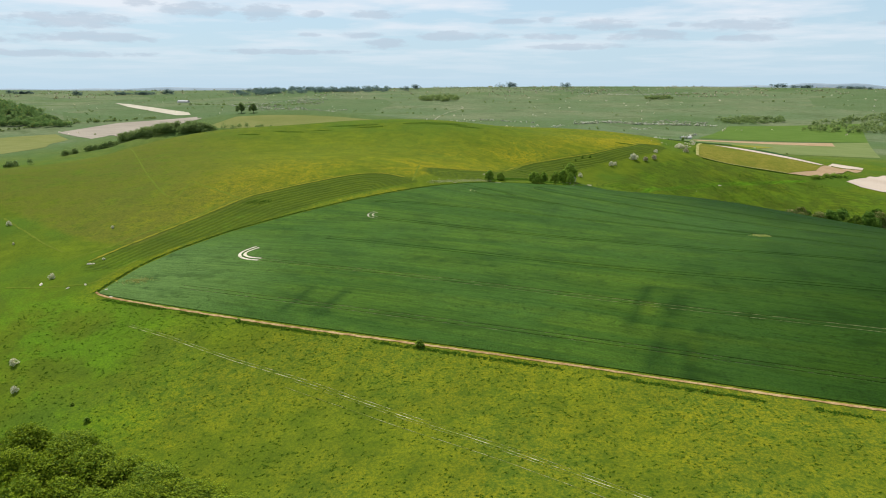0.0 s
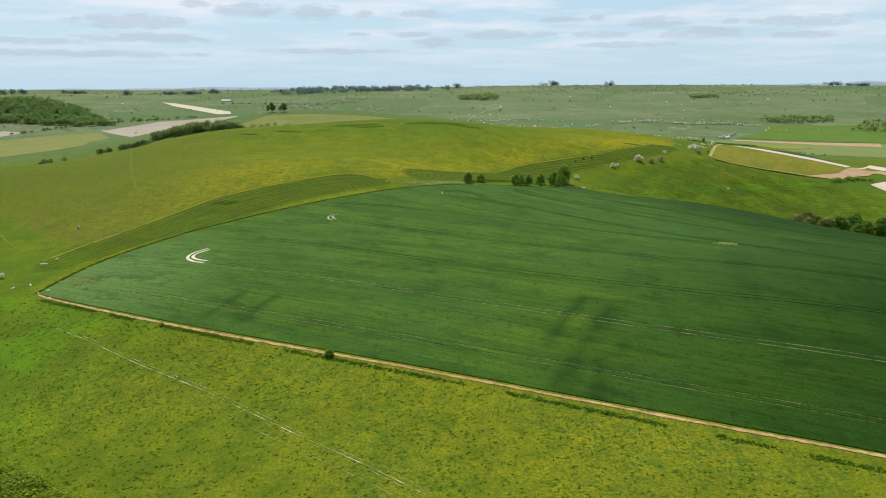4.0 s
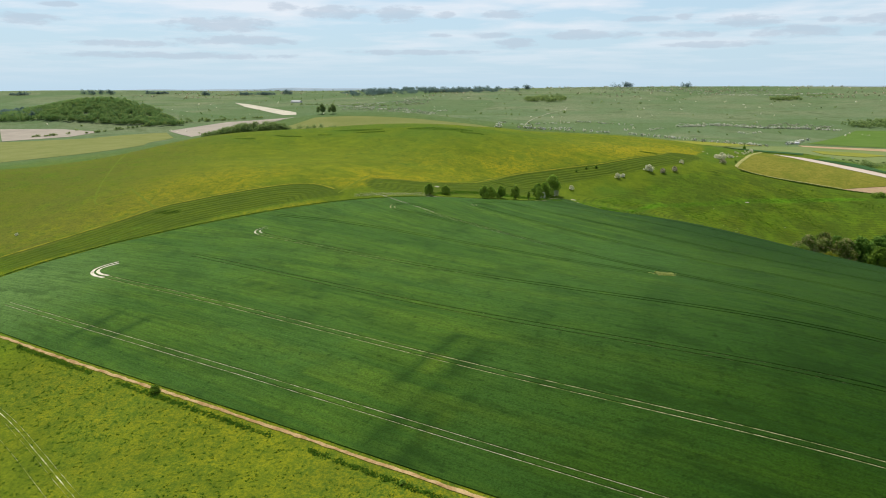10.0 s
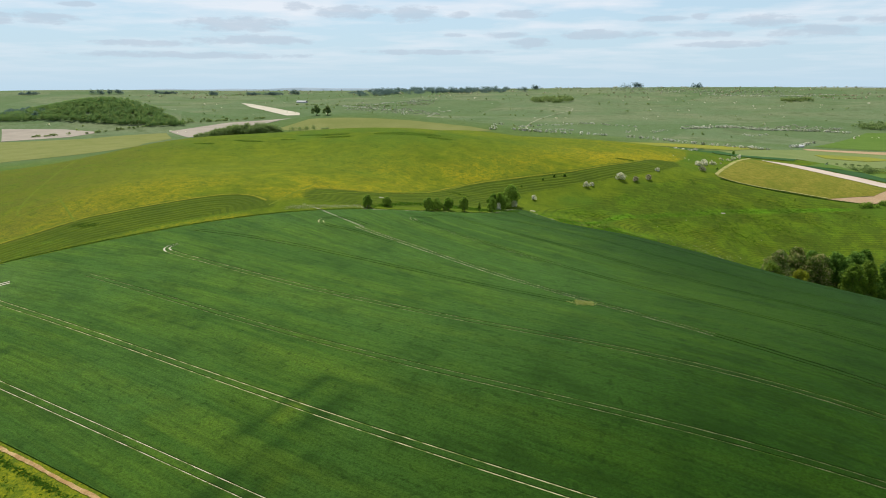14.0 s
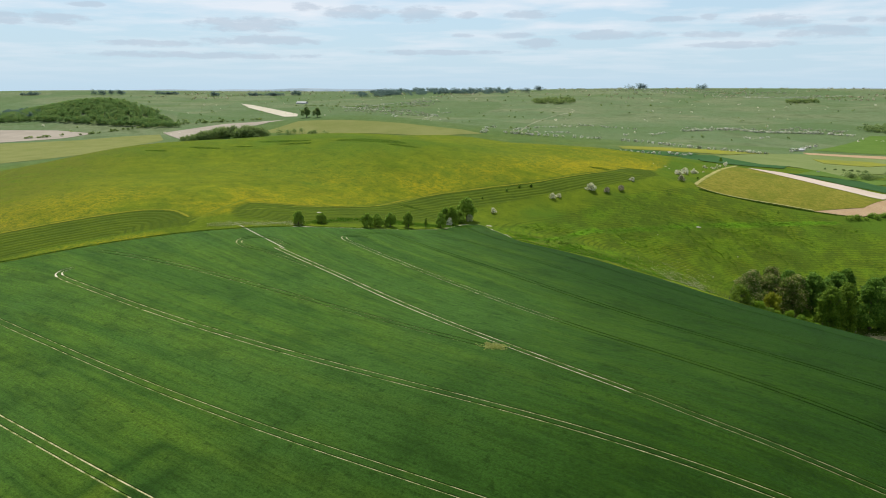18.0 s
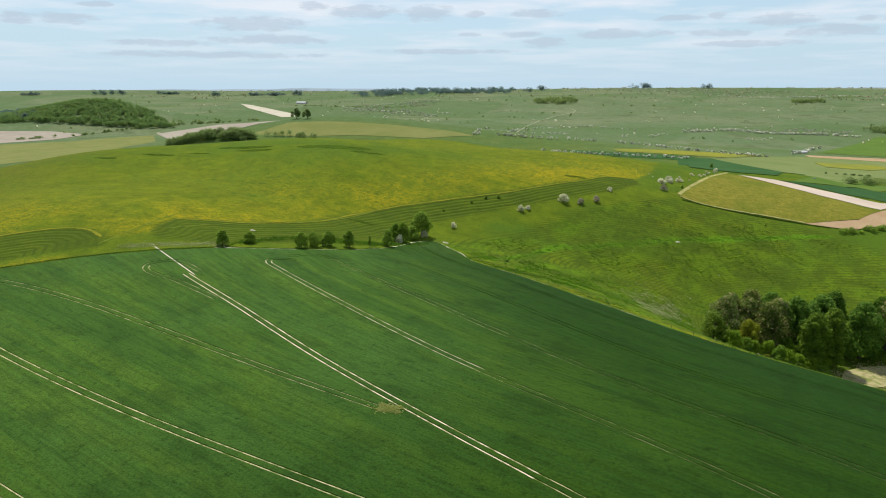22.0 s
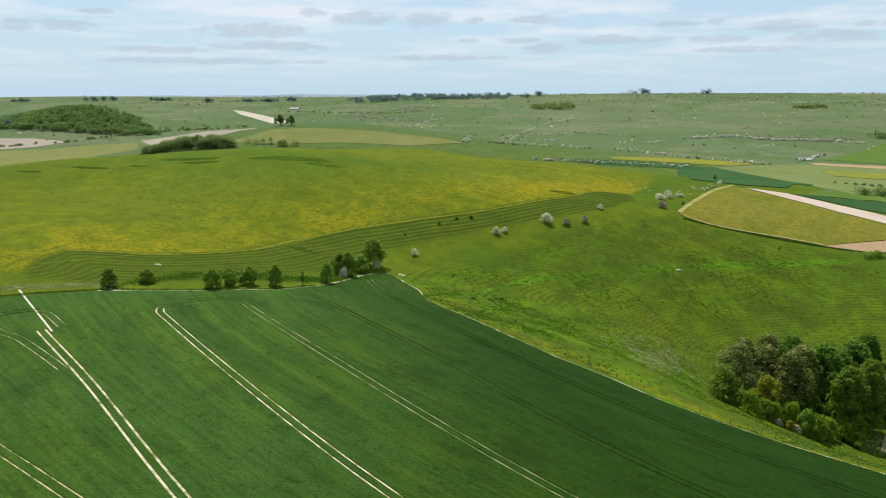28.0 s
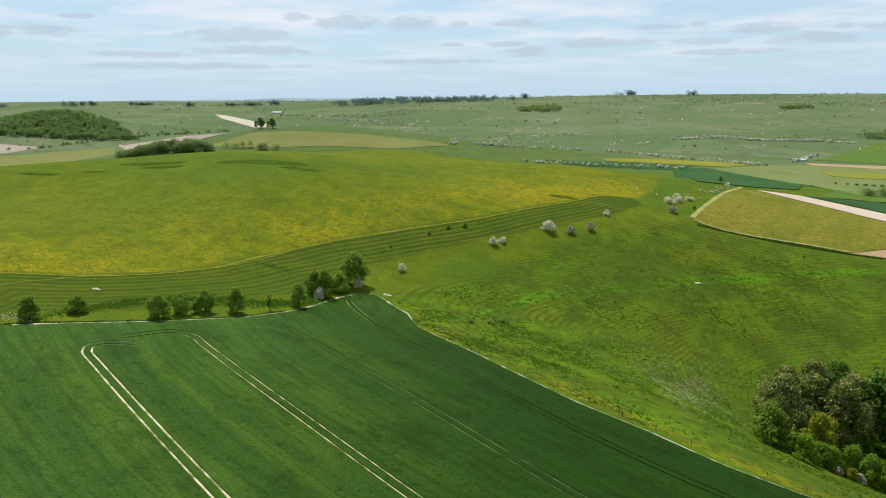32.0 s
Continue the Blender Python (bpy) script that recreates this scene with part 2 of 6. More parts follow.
def simple_ground(name, c1, c2, scale=0.2, rows=None, bump_d=0.2, c3=None, c3scale=0.02, dark=0.4):
    """Soil, stubble or crop: two colours over noise, faint drill rows, fine relief."""
    m, n, l, b = material(name)
    fine = noise_node(n, l, 1.1, 7, 0.7)
    c = mix(n, l, ramp(n, l, noise_node(n, l, scale, 6, 0.62), 0.36, 0.64), c1, c2)
    if c3:
        c = mix(n, l, ramp(n, l, noise_node(n, l, c3scale, 4, 0.5), 0.5, 0.68), c, c3)
    if rows:
        r = noise_node(n, l, rows[1], 4, 0.6, stretch=(rows[0], 0.03, 1.0))
        c = mix(n, l, mul(n, l, ramp(n, l, r, 0.4, 0.62), rows[2]), c, c2 if c3 is None else c3)
    c = mix(n, l, mul(n, l, ramp(n, l, fine, 0.58, 0.36), dark), c, tuple(v * 0.4 for v in c1))
    l.new(c, b.inputs["Base Color"])
    dull(b)
    bump(n, l, fine, b, 0.5, bump_d)
    return m


def crop_material():
    """Young wheat: drill bouts, thin places, darker strips, marks left across the rows, and shade painted over one
    side.
    """
    m, n, l, b = material("wheat")
    la = n.new("ShaderNodeAttribute")
    la.attribute_name = "lie"
    lie = la.outputs["Vector"]
    fine = noise_node(n, l, 1.9, 8, 0.85)
    clump = noise_node(n, l, 0.45, 6, 0.7)
    bouts = noise_node(n, l, 0.17, 4, 0.6, lie, (0, 0.04, 1.0))
    rows = noise_node(n, l, 0.9, 4, 0.65, lie, (0, 0.05, 1.0))
    broad = noise_node(n, l, 0.014, 5, 0.55)
    cross = noise_node(n, l, 0.05, 4, 0.6, lie, (0.25, 1.0, 0.16))
    c = mix(n, l, ramp(n, l, bouts, 0.40, 0.60), (0.0470, 0.1133, 0.0142), (0.0810, 0.1575, 0.0160))
    c = mix(n, l, ramp(n, l, broad, 0.42, 0.62), c, (0.0584, 0.1328, 0.0205))
    c = mix(n, l, mul(n, l, ramp(n, l, cross, 0.56, 0.70), 0.35), c, (0.0161, 0.0513, 0.0062))
    c = mix(n, l, mul(n, l, mul(n, l, attr(n, "mark"), 0.8), ramp(n, l, clump, 0.15, 0.5)), c, (0.0169, 0.0521, 0.0078))
    c = mix(n, l, mul(n, l, attr(n, "gold"), ramp(n, l, bouts, 0.30, 0.55)), c, (0.1111, 0.1779, 0.0157))
    c = mix(n, l, mul(n, l, ramp(n, l, noise_node(n, l, 0.04, 4, 0.6, lie, (0, 0.25, 1.0)), 0.56, 0.70), 0.8), c, (0.0779, 0.1487, 0.0133))
    c = mix(n, l, attr(n, "thin"), c, (0.1378, 0.2346, 0.0620))
    # dark between rows, clumps and blades: shade painted into the colour
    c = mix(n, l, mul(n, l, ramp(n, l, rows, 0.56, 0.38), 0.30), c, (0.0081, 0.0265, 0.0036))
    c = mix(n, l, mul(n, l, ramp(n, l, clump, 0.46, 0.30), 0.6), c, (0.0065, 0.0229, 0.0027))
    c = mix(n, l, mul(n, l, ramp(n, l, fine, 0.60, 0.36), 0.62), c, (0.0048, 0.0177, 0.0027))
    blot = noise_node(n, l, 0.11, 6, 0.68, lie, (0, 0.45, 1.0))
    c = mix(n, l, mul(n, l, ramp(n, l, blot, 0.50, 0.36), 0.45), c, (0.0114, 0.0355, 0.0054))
    c = mix(n, l, mul(n, l, ramp(n, l, blot, 0.56, 0.70), 0.35), c, (0.0852, 0.1592, 0.0160))
    # painted shade towards the coombe, multiplied into the wheat colour
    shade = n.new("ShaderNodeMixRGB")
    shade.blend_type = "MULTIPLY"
    l.new(mul(n, l, attr(n, "dim_side"), ramp(n, l, mul(n, l, mul(n, l, broad, 0.5), mul(n, l, bouts, 0.5), "ADD"), 0.20, 0.50)), shade.inputs[0])
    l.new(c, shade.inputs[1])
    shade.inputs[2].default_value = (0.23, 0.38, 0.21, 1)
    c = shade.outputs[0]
    l.new(c, b.inputs["Base Color"])
    dull(b, 0.7, 0.03)
    b.inputs["Specular Tint"].default_value = (0.75, 1.0, 0.45, 1)
    bump(n, l, mul(n, l, fine, mul(n, l, clump, rows, "ADD"), "ADD"), b, 0.8, 0.35)
    # waxy blades throw the sun's light onwards
    wax = n.new("ShaderNodeBsdfGlossy")
    l.new(mix(n, l, 0.5, c, (0.18, 0.36, 0.05)), wax.inputs["Color"])
    wax.inputs["Roughness"].default_value = 0.48
    l.new(b.inputs["Normal"].links[0].from_socket, wax.inputs["Normal"])
    ms = n.new("ShaderNodeMixShader")
    ms.inputs[0].default_value = 0.05
    l.new(b.outputs[0], ms.inputs[1])
    l.new(wax.outputs[0], ms.inputs[2])
    l.new(ms.outputs[0], n["Material Output"].inputs[0])
    return m


def track_material(name, bare, grown, lo, hi):
    """Wheel marks: bare chalk that shows through the growth in places."""
    m, n, l, b = material(name)
    t = noise_node(n, l, 0.33, 5, 0.6)
    fine = noise_node(n, l, 2.6, 5, 0.7)
    c = mix(n, l, ramp(n, l, mul(n, l, mul(n, l, t, 0.65), mul(n, l, fine, 0.35), "ADD"), lo, hi), grown, bare)
    l.new(c, b.inputs["Base Color"])
    dull(b)
    bump(n, l, fine, b, 0.5, 0.1)
    return m


def leaf_material(name, c1, c2, c3=None, amount=0.0, rough=0.55, through_light=0.38):
    """Leaves that vary from one to the next; c3 are flowers or young growth."""
    m, n, l, b = material(name)
    g = n.new("ShaderNodeNewGeometry")
    oi = n.new("ShaderNodeObjectInfo")
    c = mix(n, l, g.outputs["Random Per Island"], c1, c2)
    c = mix(n, l, mul(n, l, oi.outputs["Random"], 0.3), c, tuple(v * 1.5 for v in c1))
    if c3:
        t = mul(n, l, g.outputs["Random Per Island"], 7.31)
        t = mul(n, l, t, 0.0, "FRACT")
        c = mix(n, l, ramp(n, l, t, 1.0 - amount, 1.0 - amount + 0.02), c, c3)
    l.new(c, b.inputs["Base Color"])
    b.inputs["Roughness"].default_value = rough
    b.inputs["Specular IOR Level"].default_value = 0.05
    tr = n.new("ShaderNodeBsdfTranslucent")
    l.new(c, tr.inputs[0])
    ms = n.new("ShaderNodeMixShader")
    ms.inputs[0].default_value = through_light
    l.new(b.outputs[0], ms.inputs[1])
    l.new(tr.outputs[0], ms.inputs[2])
    l.new(ms.outputs[0], n["Material Output"].inputs[0])
    return m


def bark_material():
    m, n, l, b = material("bark")
    t = noise_node(n, l, 3.0, 6, 0.7)
    l.new(mix(n, l, t, (0.05, 0.038, 0.028), (0.16, 0.13, 0.10)), b.inputs["Base Color"])
    dull(b)
    bump(n, l, t, b, 0.8, 0.05)
    return m


M_PASTURE = pasture_material()
M_WHEAT = crop_material()
M_CHALK = track_material("chalk_wheelings", (0.60, 0.55, 0.37), (0.15, 0.18, 0.05), 0.40, 0.56)
M_WORN = track_material("worn_wheelings", (0.50, 0.47, 0.25), (0.085, 0.135, 0.022), 0.40, 0.60)
M_PATH = track_material("trodden_chalk", (0.64, 0.59, 0.46), (0.15, 0.17, 0.05), 0.34, 0.48)
M_STRIP = simple_ground("bare_margin", (0.34, 0.21, 0.085), (0.48, 0.34, 0.16), 0.35, bump_d=0.15)
M_EDGE = track_material("chalky_edge", (0.62, 0.57, 0.42), (0.15, 0.18, 0.05), 0.44, 0.58)
M_GRASSY = track_material("grassy_wheelings", (0.58, 0.56, 0.34), (0.17, 0.21, 0.03), 0.42, 0.60)
M_STUBBLE = simple_ground("ley", (0.158, 0.166, 0.020), (0.240, 0.220, 0.036), 0.30, (1.2, 0.12, 0.35), 0.3, (0.130, 0.160, 0.018), 0.03, dark=0.6)
M_SOIL = simple_ground("ploughed_soil", (0.36, 0.245, 0.13), (0.43, 0.31, 0.18), 0.05, (0.6, 0.2, 0.4), 0.2)
M_PINK = simple_ground("pale_tilth", (0.50, 0.41, 0.32), (0.56, 0.47, 0.37), 0.03, (0.4, 0.1, 0.3), 0.2, dark=0.15)
M_GREYSOIL = simple_ground("chalky_plough", (0.29, 0.255, 0.20), (0.35, 0.31, 0.245), 0.012, (0.9, 0.05, 0.3), 0.2, dark=0.15)
M_PALECROP = simple_ground("pale_barley", (0.150, 0.195, 0.062), (0.180, 0.220, 0.078), 0.015, (0.2, 0.05, 0.3), 0.2, dark=0.2)
M_DARKCROP = simple_ground("dark_wheat", (0.036, 0.092, 0.028), (0.048, 0.110, 0.034), 0.02, (0.3, 0.05, 0.3), 0.2, dark=0.2)
M_OLIVE = simple_ground("olive_grass", (0.160, 0.182, 0.052), (0.195, 0.208, 0.068), 0.02, (0.4, 0.06, 0.3), 0.2, dark=0.2)
# haze painted into the ridge as an even blue-grey
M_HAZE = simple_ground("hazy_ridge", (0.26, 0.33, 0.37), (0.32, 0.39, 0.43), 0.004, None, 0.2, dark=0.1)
M_FRESH = simple_ground("fresh_ley", (0.085, 0.150, 0.024), (0.105, 0.172, 0.032), 0.02, (0.5, 0.05, 0.3), 0.2, dark=0.2)
M_RAPE = simple_ground("flowering_strip", (0.24, 0.24, 0.03), (0.17, 0.20, 0.045), 0.02, None, 0.2, dark=0.2)
M_FARROAD = simple_ground("chalk_gallop", (0.44, 0.40, 0.30), (0.52, 0.48, 0.37), 0.02, None, 0.1, dark=0.1)
M_GRASSPATH = track_material("trodden_grass", (0.145, 0.178, 0.020), (0.100, 0.140, 0.014), 0.44, 0.64)
M_LIP = track_material("lip_turf", (0.215, 0.205, 0.020), (0.125, 0.155, 0.013), 0.38, 0.60)
M_MOWN = track_material("dry_mown_grass", (0.36, 0.33, 0.13), (0.19, 0.21, 0.05), 0.36, 0.58)
M_STRAW = leaf_material("lodged_stalks", (0.24, 0.31, 0.06), (0.56, 0.54, 0.20))
M_BARK = bark_material()
M_LEAF = leaf_material("ash_leaves", (0.080, 0.175, 0.015), (0.230, 0.345, 0.034))
M_LEAF_DARK = leaf_material("dark_leaves", (0.105, 0.210, 0.022), (0.330, 0.450, 0.052))
M_LEAF_LIGHT = leaf_material("young_leaves", (0.110, 0.210, 0.013), (0.265, 0.375, 0.025))
M_COPSE = leaf_material("copse_leaves", (0.055, 0.115, 0.006), (0.330, 0.410, 0.020), through_light=0.32)
M_LEAF_YELLOW = leaf_material("yellow_leaves", (0.16, 0.21, 0.014), (0.32, 0.32, 0.022))
M_MAY = leaf_material("may_blossom", (0.10, 0.15, 0.03), (0.30, 0.34, 0.13), (0.95, 0.91, 0.70), 0.70, through_light=0.48)
M_HEDGE = leaf_material("hedge_in_flower", (0.09, 0.15, 0.05), (0.24, 0.31, 0.13), (0.90, 0.87, 0.74), 0.55, through_light=0.25)
M_MAY_PINK = leaf_material("fading_may_blossom", (0.08, 0.11, 0.03), (0.24, 0.22, 0.10), (0.72, 0.62, 0.44), 0.45, through_light=0.2)
M_CHESTNUT = leaf_material("flowering_canopy", (0.055, 0.110, 0.014), (0.200, 0.270, 0.036), (0.50, 0.41, 0.19), 0.20, through_light=0.26)
M_LIME = leaf_material("lime_leaves", (0.060, 0.125, 0.010), (0.210, 0.300, 0.026), through_light=0.26)
M_BEECH = leaf_material("beech_leaves", (0.050, 0.125, 0.012), (0.170, 0.290, 0.034), through_light=0.26)
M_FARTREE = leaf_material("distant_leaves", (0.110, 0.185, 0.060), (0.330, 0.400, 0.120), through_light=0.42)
# skyline leaves with a blue tint painted in for haze
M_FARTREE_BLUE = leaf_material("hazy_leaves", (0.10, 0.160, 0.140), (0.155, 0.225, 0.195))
M_HILLWOOD = leaf_material("sunlit_wood", (0.080, 0.180, 0.062), (0.270, 0.390, 0.105), (0.50, 0.46, 0.12), 0.06, through_light=0.38)
M_TUFT = leaf_material("tussock_grass", (0.070, 0.160, 0.012), (0.120, 0.220, 0.018))

M_PARSLEY = leaf_material("cow_parsley", (0.12, 0.18, 0.02), (0.26, 0.30, 0.07), (0.72, 0.70, 0.46), 0.38)
M_MEADOWTUFT = leaf_material("dark_tussocks", (0.058, 0.140, 0.008), (0.115, 0.210, 0.012), through_light=0.2)
M_DRYTUFT = leaf_material("dry_grass_tufts", (0.26, 0.27, 0.10), (0.52, 0.48, 0.26))
M_DRYGRASS = simple_ground("dry_grass", (0.30, 0.28, 0.12), (0.44, 0.39, 0.20), 0.35, None, 0.3, (0.20, 0.24, 0.06), 0.3)
M_PALESCRUB = leaf_material("pale_scrub", (0.17, 0.21, 0.12), (0.33, 0.35, 0.24), (0.66, 0.63, 0.50), 0.35, through_light=0.2)
M_NETTLE = leaf_material("nettles", (0.060, 0.125, 0.014), (0.110, 0.185, 0.020))
M_LUSH = leaf_material("lush_grass", (0.075, 0.190, 0.010), (0.125, 0.260, 0.014))
M_POST = simple_ground("weathered_post", (0.09, 0.075, 0.055), (0.15, 0.13, 0.10), 2.0, None, 0.01, dark=0.3)
M_WIRE = simple_ground("galvanised_wire", (0.10, 0.10, 0.10), (0.14, 0.14, 0.135), 3.0, None, 0.001, dark=0.1)
M_BARNWALL = simple_ground("painted_boards", (0.46, 0.45, 0.42), (0.55, 0.54, 0.50), 0.4, None, 0.02, dark=0.2)
M_BARNROOF = simple_ground("pale_sheeting", (0.50, 0.50, 0.49), (0.60, 0.60, 0.58), 0.4, None, 0.02, dark=0.1)

# ---------------------------------------------------------------- the lie of the land
# Heights of broad swells on two nets of round hills: one close, one over the wide downs.
BASE = -18
NEAR_X, NEAR_Y, NEAR_R = np.arange(-332, 333, 83.0), np.arange(60, 861, 80.0), 82.0
NEAR = [
    [0.8, -2.5, -5.9, -5.8, 3, 8.4, 0.3, -3, -2.5],
    [1.4, 0.1, -2.7, -4.3, 4.2, -0.4, 5.4, -0.4, -1],
    [1.6, 2.5, 6, 10.2, 7, 11.3, 16.2, -0.6, -1.1],
    [6.6, 6.6, 10.3, 4.5, 12, 8.9, 0.9, 17.2, -2.4],
    [22, 16.1, 9.5, 21.6, 13.8, 8.3, 20.3, -13.7, -12],
    [11.4, 13.8, 15.8, 10.8, 13.1, 2.9, -7.3, -12.9, 2.3],
    [-0.2, 12.2, 22.8, 13.5, 21.2, 15.1, 17.8, 3.3, -2],
    [16.1, 19.2, 16.2, 19.6, 20.8, 11.6, 9.9, 9.5, 9.2],
    [-4.2, 2.5, 11.8, 19.1, 10.6, 17.8, 18, 6.9, 8.2],
    [-7.8, 4.1, 8.5, 11.1, 21.5, 4.7, 7.7, 12.7, 10.5],
    [16.4, 22.3, 9.7, 0.9, 14.7, 12.8, 10.8, -7, 13.7],
]
FAR_X, FAR_Y, FAR_R = np.arange(-3200, 3201, 800.0), np.arange(-600, 5001, 700.0), 820.0
FAR = [
    [7.5, 10, 9.4, 1.4, -2.1, 2.4, 4.2, 2.7, 0.4],
    [4.6, -1.9, -11, -13.2, 7, -0.9, -4.9, -1.7, 3.1],
    [3.8, -5.3, -20.9, -21.4, 17.6, -14.5, -14.2, -3.1, 6.4],
    [6.7, 1.6, -12.1, -16, 15.5, -17.3, -10.5, 0.4, 9.2],
    [11.8, 2.8, -4.6, -4.7, -3.4, -16, -1.2, 6.1, 11.6],
    [20.4, 2.7, -1.3, 10, 7.2, 2.1, 9.6, 12.1, 14.7],
    [28.4, 14.7, 9.3, 15.9, 19.5, 17.2, 15.5, 16.5, 18.3],
    [22.7, 20, 18.3, 17.3, 18.8, 17.6, 17.1, 19.2, 20.6],
    [7.1, 12.9, 18.1, 17.8, 17.8, 17.4, 19.4, 21.1, 21.6],
]
KNOLLS = [(-350, 1395, 300, 150, 42.9), (-1350, 2080, 260, 200, 62.5), (-150, 1280, 420, 130, 17.7), (1000, 4350, 1500, 450, 24)]


def swells(x, y, xs, ys, r, net):
    gx = np.exp(-((x[..., None] - xs) / r) ** 2)
    gy = np.exp(-((y[..., None] - ys) / r) ** 2)
    return ((gy @ np.array(net)) * gx).sum(-1)


def smooth(a, lo, hi):
    t = np.clip((a - lo) / (hi - lo), 0, 1)
    return t * t * (3 - 2 * t)


def land(x, y):
    """Height of the bare ground in metres."""
    x, y = np.asarray(x, float), np.asarray(y, float)
    z = BASE + swells(x, y, NEAR_X, NEAR_Y, NEAR_R, NEAR) + swells(x, y, FAR_X, FAR_Y, FAR_R, FAR)
    for cx, cy, rx, ry, a in KNOLLS + [(-440, 1178, 95, 50, 19), (262, 353, 52, 30, 6.3)]:
        z = z + a * np.exp(-((x - cx) / rx) ** 2 - ((y - cy) / ry) ** 2)
    return z


def slope(x, y, d=3.0):
    gx, gy = (land(x + d, y) - land(x - d, y)) / (2 * d), (land(x, y + d) - land(x, y - d)) / (2 * d)
    return np.hypot(gx, gy)


def inside(x, y, poly):
    """Whether points lie in a polygon."""
    x, y = np.asarray(x, float), np.asarray(y, float)
    res = np.zeros(x.shape, bool)
    for (x1, y1), (x2, y2) in zip(poly, poly[1:] + poly[:1]):
        hit = ((y1 > y) != (y2 > y)) & (x < (x2 - x1) * (y - y1) / ((y2 - y1) or 1e-9) + x1)
        res ^= hit
    return res


CROP = [(-116, 230), (-110, 250), (-102, 266), (-87, 285), (-68, 300), (-44, 315), (-20, 330), (4, 347), (24, 362), (45, 375.5), (57, 385), (66.5, 394), (74, 406.5), (77.5, 417), (80, 429), (84, 439.5), (89, 443), (96, 437), (103, 430), (110, 416), (126, 399), (141, 382), (156, 369), (170, 362), (183, 354.5), (197, 350), (211, 347), (230, 345), (255, 341), (300, 320), (330, 270), (300, 62), (168, 116), (120, 136), (87, 148), (51, 162), (-7, 185), (-62, 207), (-108, 226)]
COOMBE = [(95, 448), (120, 480), (150, 520), (205, 575), (290, 570), (360, 520), (330, 300), (200, 350), (141, 382), (110, 416)]


BANK_WEST = [(-133, 260), (-124, 278), (-112, 299), (-93, 328), (-85, 334), (-63, 347), (-43, 360), (-30, 363), (-19, 357), (-14, 349), (-28, 338), (-57, 318), (-81, 296), (-101, 278), (-119, 252), (-129, 251)]
BANK_EAST = [(-7, 372), (-9, 390), (13, 401), (26, 414), (37, 432), (45, 454), (60, 480), (84, 506), (114, 532), (148, 569), (165, 597), (181, 605), (184, 592), (166, 561), (137, 532), (115, 514), (85, 482), (72, 459), (66, 427), (39, 386), (18, 369), (0, 365)]
PLATEAU = [(-7, 372), (-9, 390), (13, 401), (26, 414), (37, 432), (45, 454), (60, 480), (84, 506), (114, 532), (148, 569), (165, 597), (181, 605), (192, 640), (205, 720), (120, 800), (-150, 780), (-320, 560), (-300, 430), (-213, 342), (-146, 288), (-124, 278), (-112, 299), (-93, 328), (-85, 334), (-63, 347), (-43, 360), (-30, 363), (-19, 357)]


def within(x, y, poly, soft):
    """1 inside a polygon, falling to 0 over soft metres outside it."""
    x, y = np.asarray(x, float), np.asarray(y, float)
    d = np.full(x.shape, 1e9)
    for (x1, y1), (x2, y2) in zip(poly, poly[1:] + poly[:1]):
        ex, ey = x2 - x1, y2 - y1
        t = np.clip(((x - x1) * ex + (y - y1) * ey) / max(ex * ex + ey * ey, 1e-9), 0, 1)
        d = np.minimum(d, np.hypot(x - x1 - t * ex, y - y1 - t * ey))
    return np.where(inside(x, y, poly), 1.0, 1 - smooth(d, 0, soft))


def bank_mask(x, y):
    """The hill's steep flanks: little terraces trodden along the contours."""
    return np.maximum(within(x, y, BANK_WEST, 3), within(x, y, BANK_EAST, 3)) * (1 - inside(x, y, CROP))


def line_dist(x, y, line):
    """Distance in metres from a plan line."""
    d = np.full(np.shape(x), 1e9)
    for (x1, y1), (x2, y2) in zip(line[:-1], line[1:]):
        ex, ey = x2 - x1, y2 - y1
        t = np.clip(((x - x1) * ex + (y - y1) * ey) / max(ex * ex + ey * ey, 1e-9), 0, 1)
        d = np.minimum(d, np.hypot(x - x1 - t * ex, y - y1 - t * ey))
    return d


def terrace(x, y):
    """How far below the lip of its bank a place lies."""
    return np.minimum(line_dist(x, y, BANK_WEST[:10]), line_dist(x, y, BANK_EAST[:13]))


def height(x, y):
    x, y = np.asarray(x, float), np.asarray(y, float)
    z = land(x, y)
    near = (np.abs(x) < 420) & (y > 0) & (y < 860)
    b = np.where(near, bank_mask(x, y), 0)
    z = z + b * 0.11 * np.sin(terrace(x, y) * 2 * math.pi / 5.4)
    return z


def fast_mesh(name, verts, faces):
    me = bpy.data.meshes.new(name)
    verts, faces = np.asarray(verts, np.float32), np.asarray(faces, np.int32)
    k = faces.shape[1]
    me.vertices.add(len(verts))
    me.vertices.foreach_set("co", verts.ravel())
    me.loops.add(faces.size)
    me.loops.foreach_set("vertex_index", faces.ravel())
    me.polygons.add(len(faces))
    me.polygons.foreach_set("loop_start", np.arange(0, faces.size, k, dtype=np.int32))
    me.update(calc_edges=True)
    me.validate()
    return me


def steps(lo, hi, d, out_lo, out_hi, grow):
    mid = list(np.arange(lo, hi + d / 2, d))
    a, s = [mid[-1]], d
    while a[-1] < out_hi:
        s *= grow
        a.append(min(a[-1] + s, out_hi))
    b, s = [mid[0]], d
    while b[-1] > out_lo:
        s *= grow
        b.append(max(b[-1] - s, out_lo))
    return np.array(b[:0:-1] + mid + a[1:])


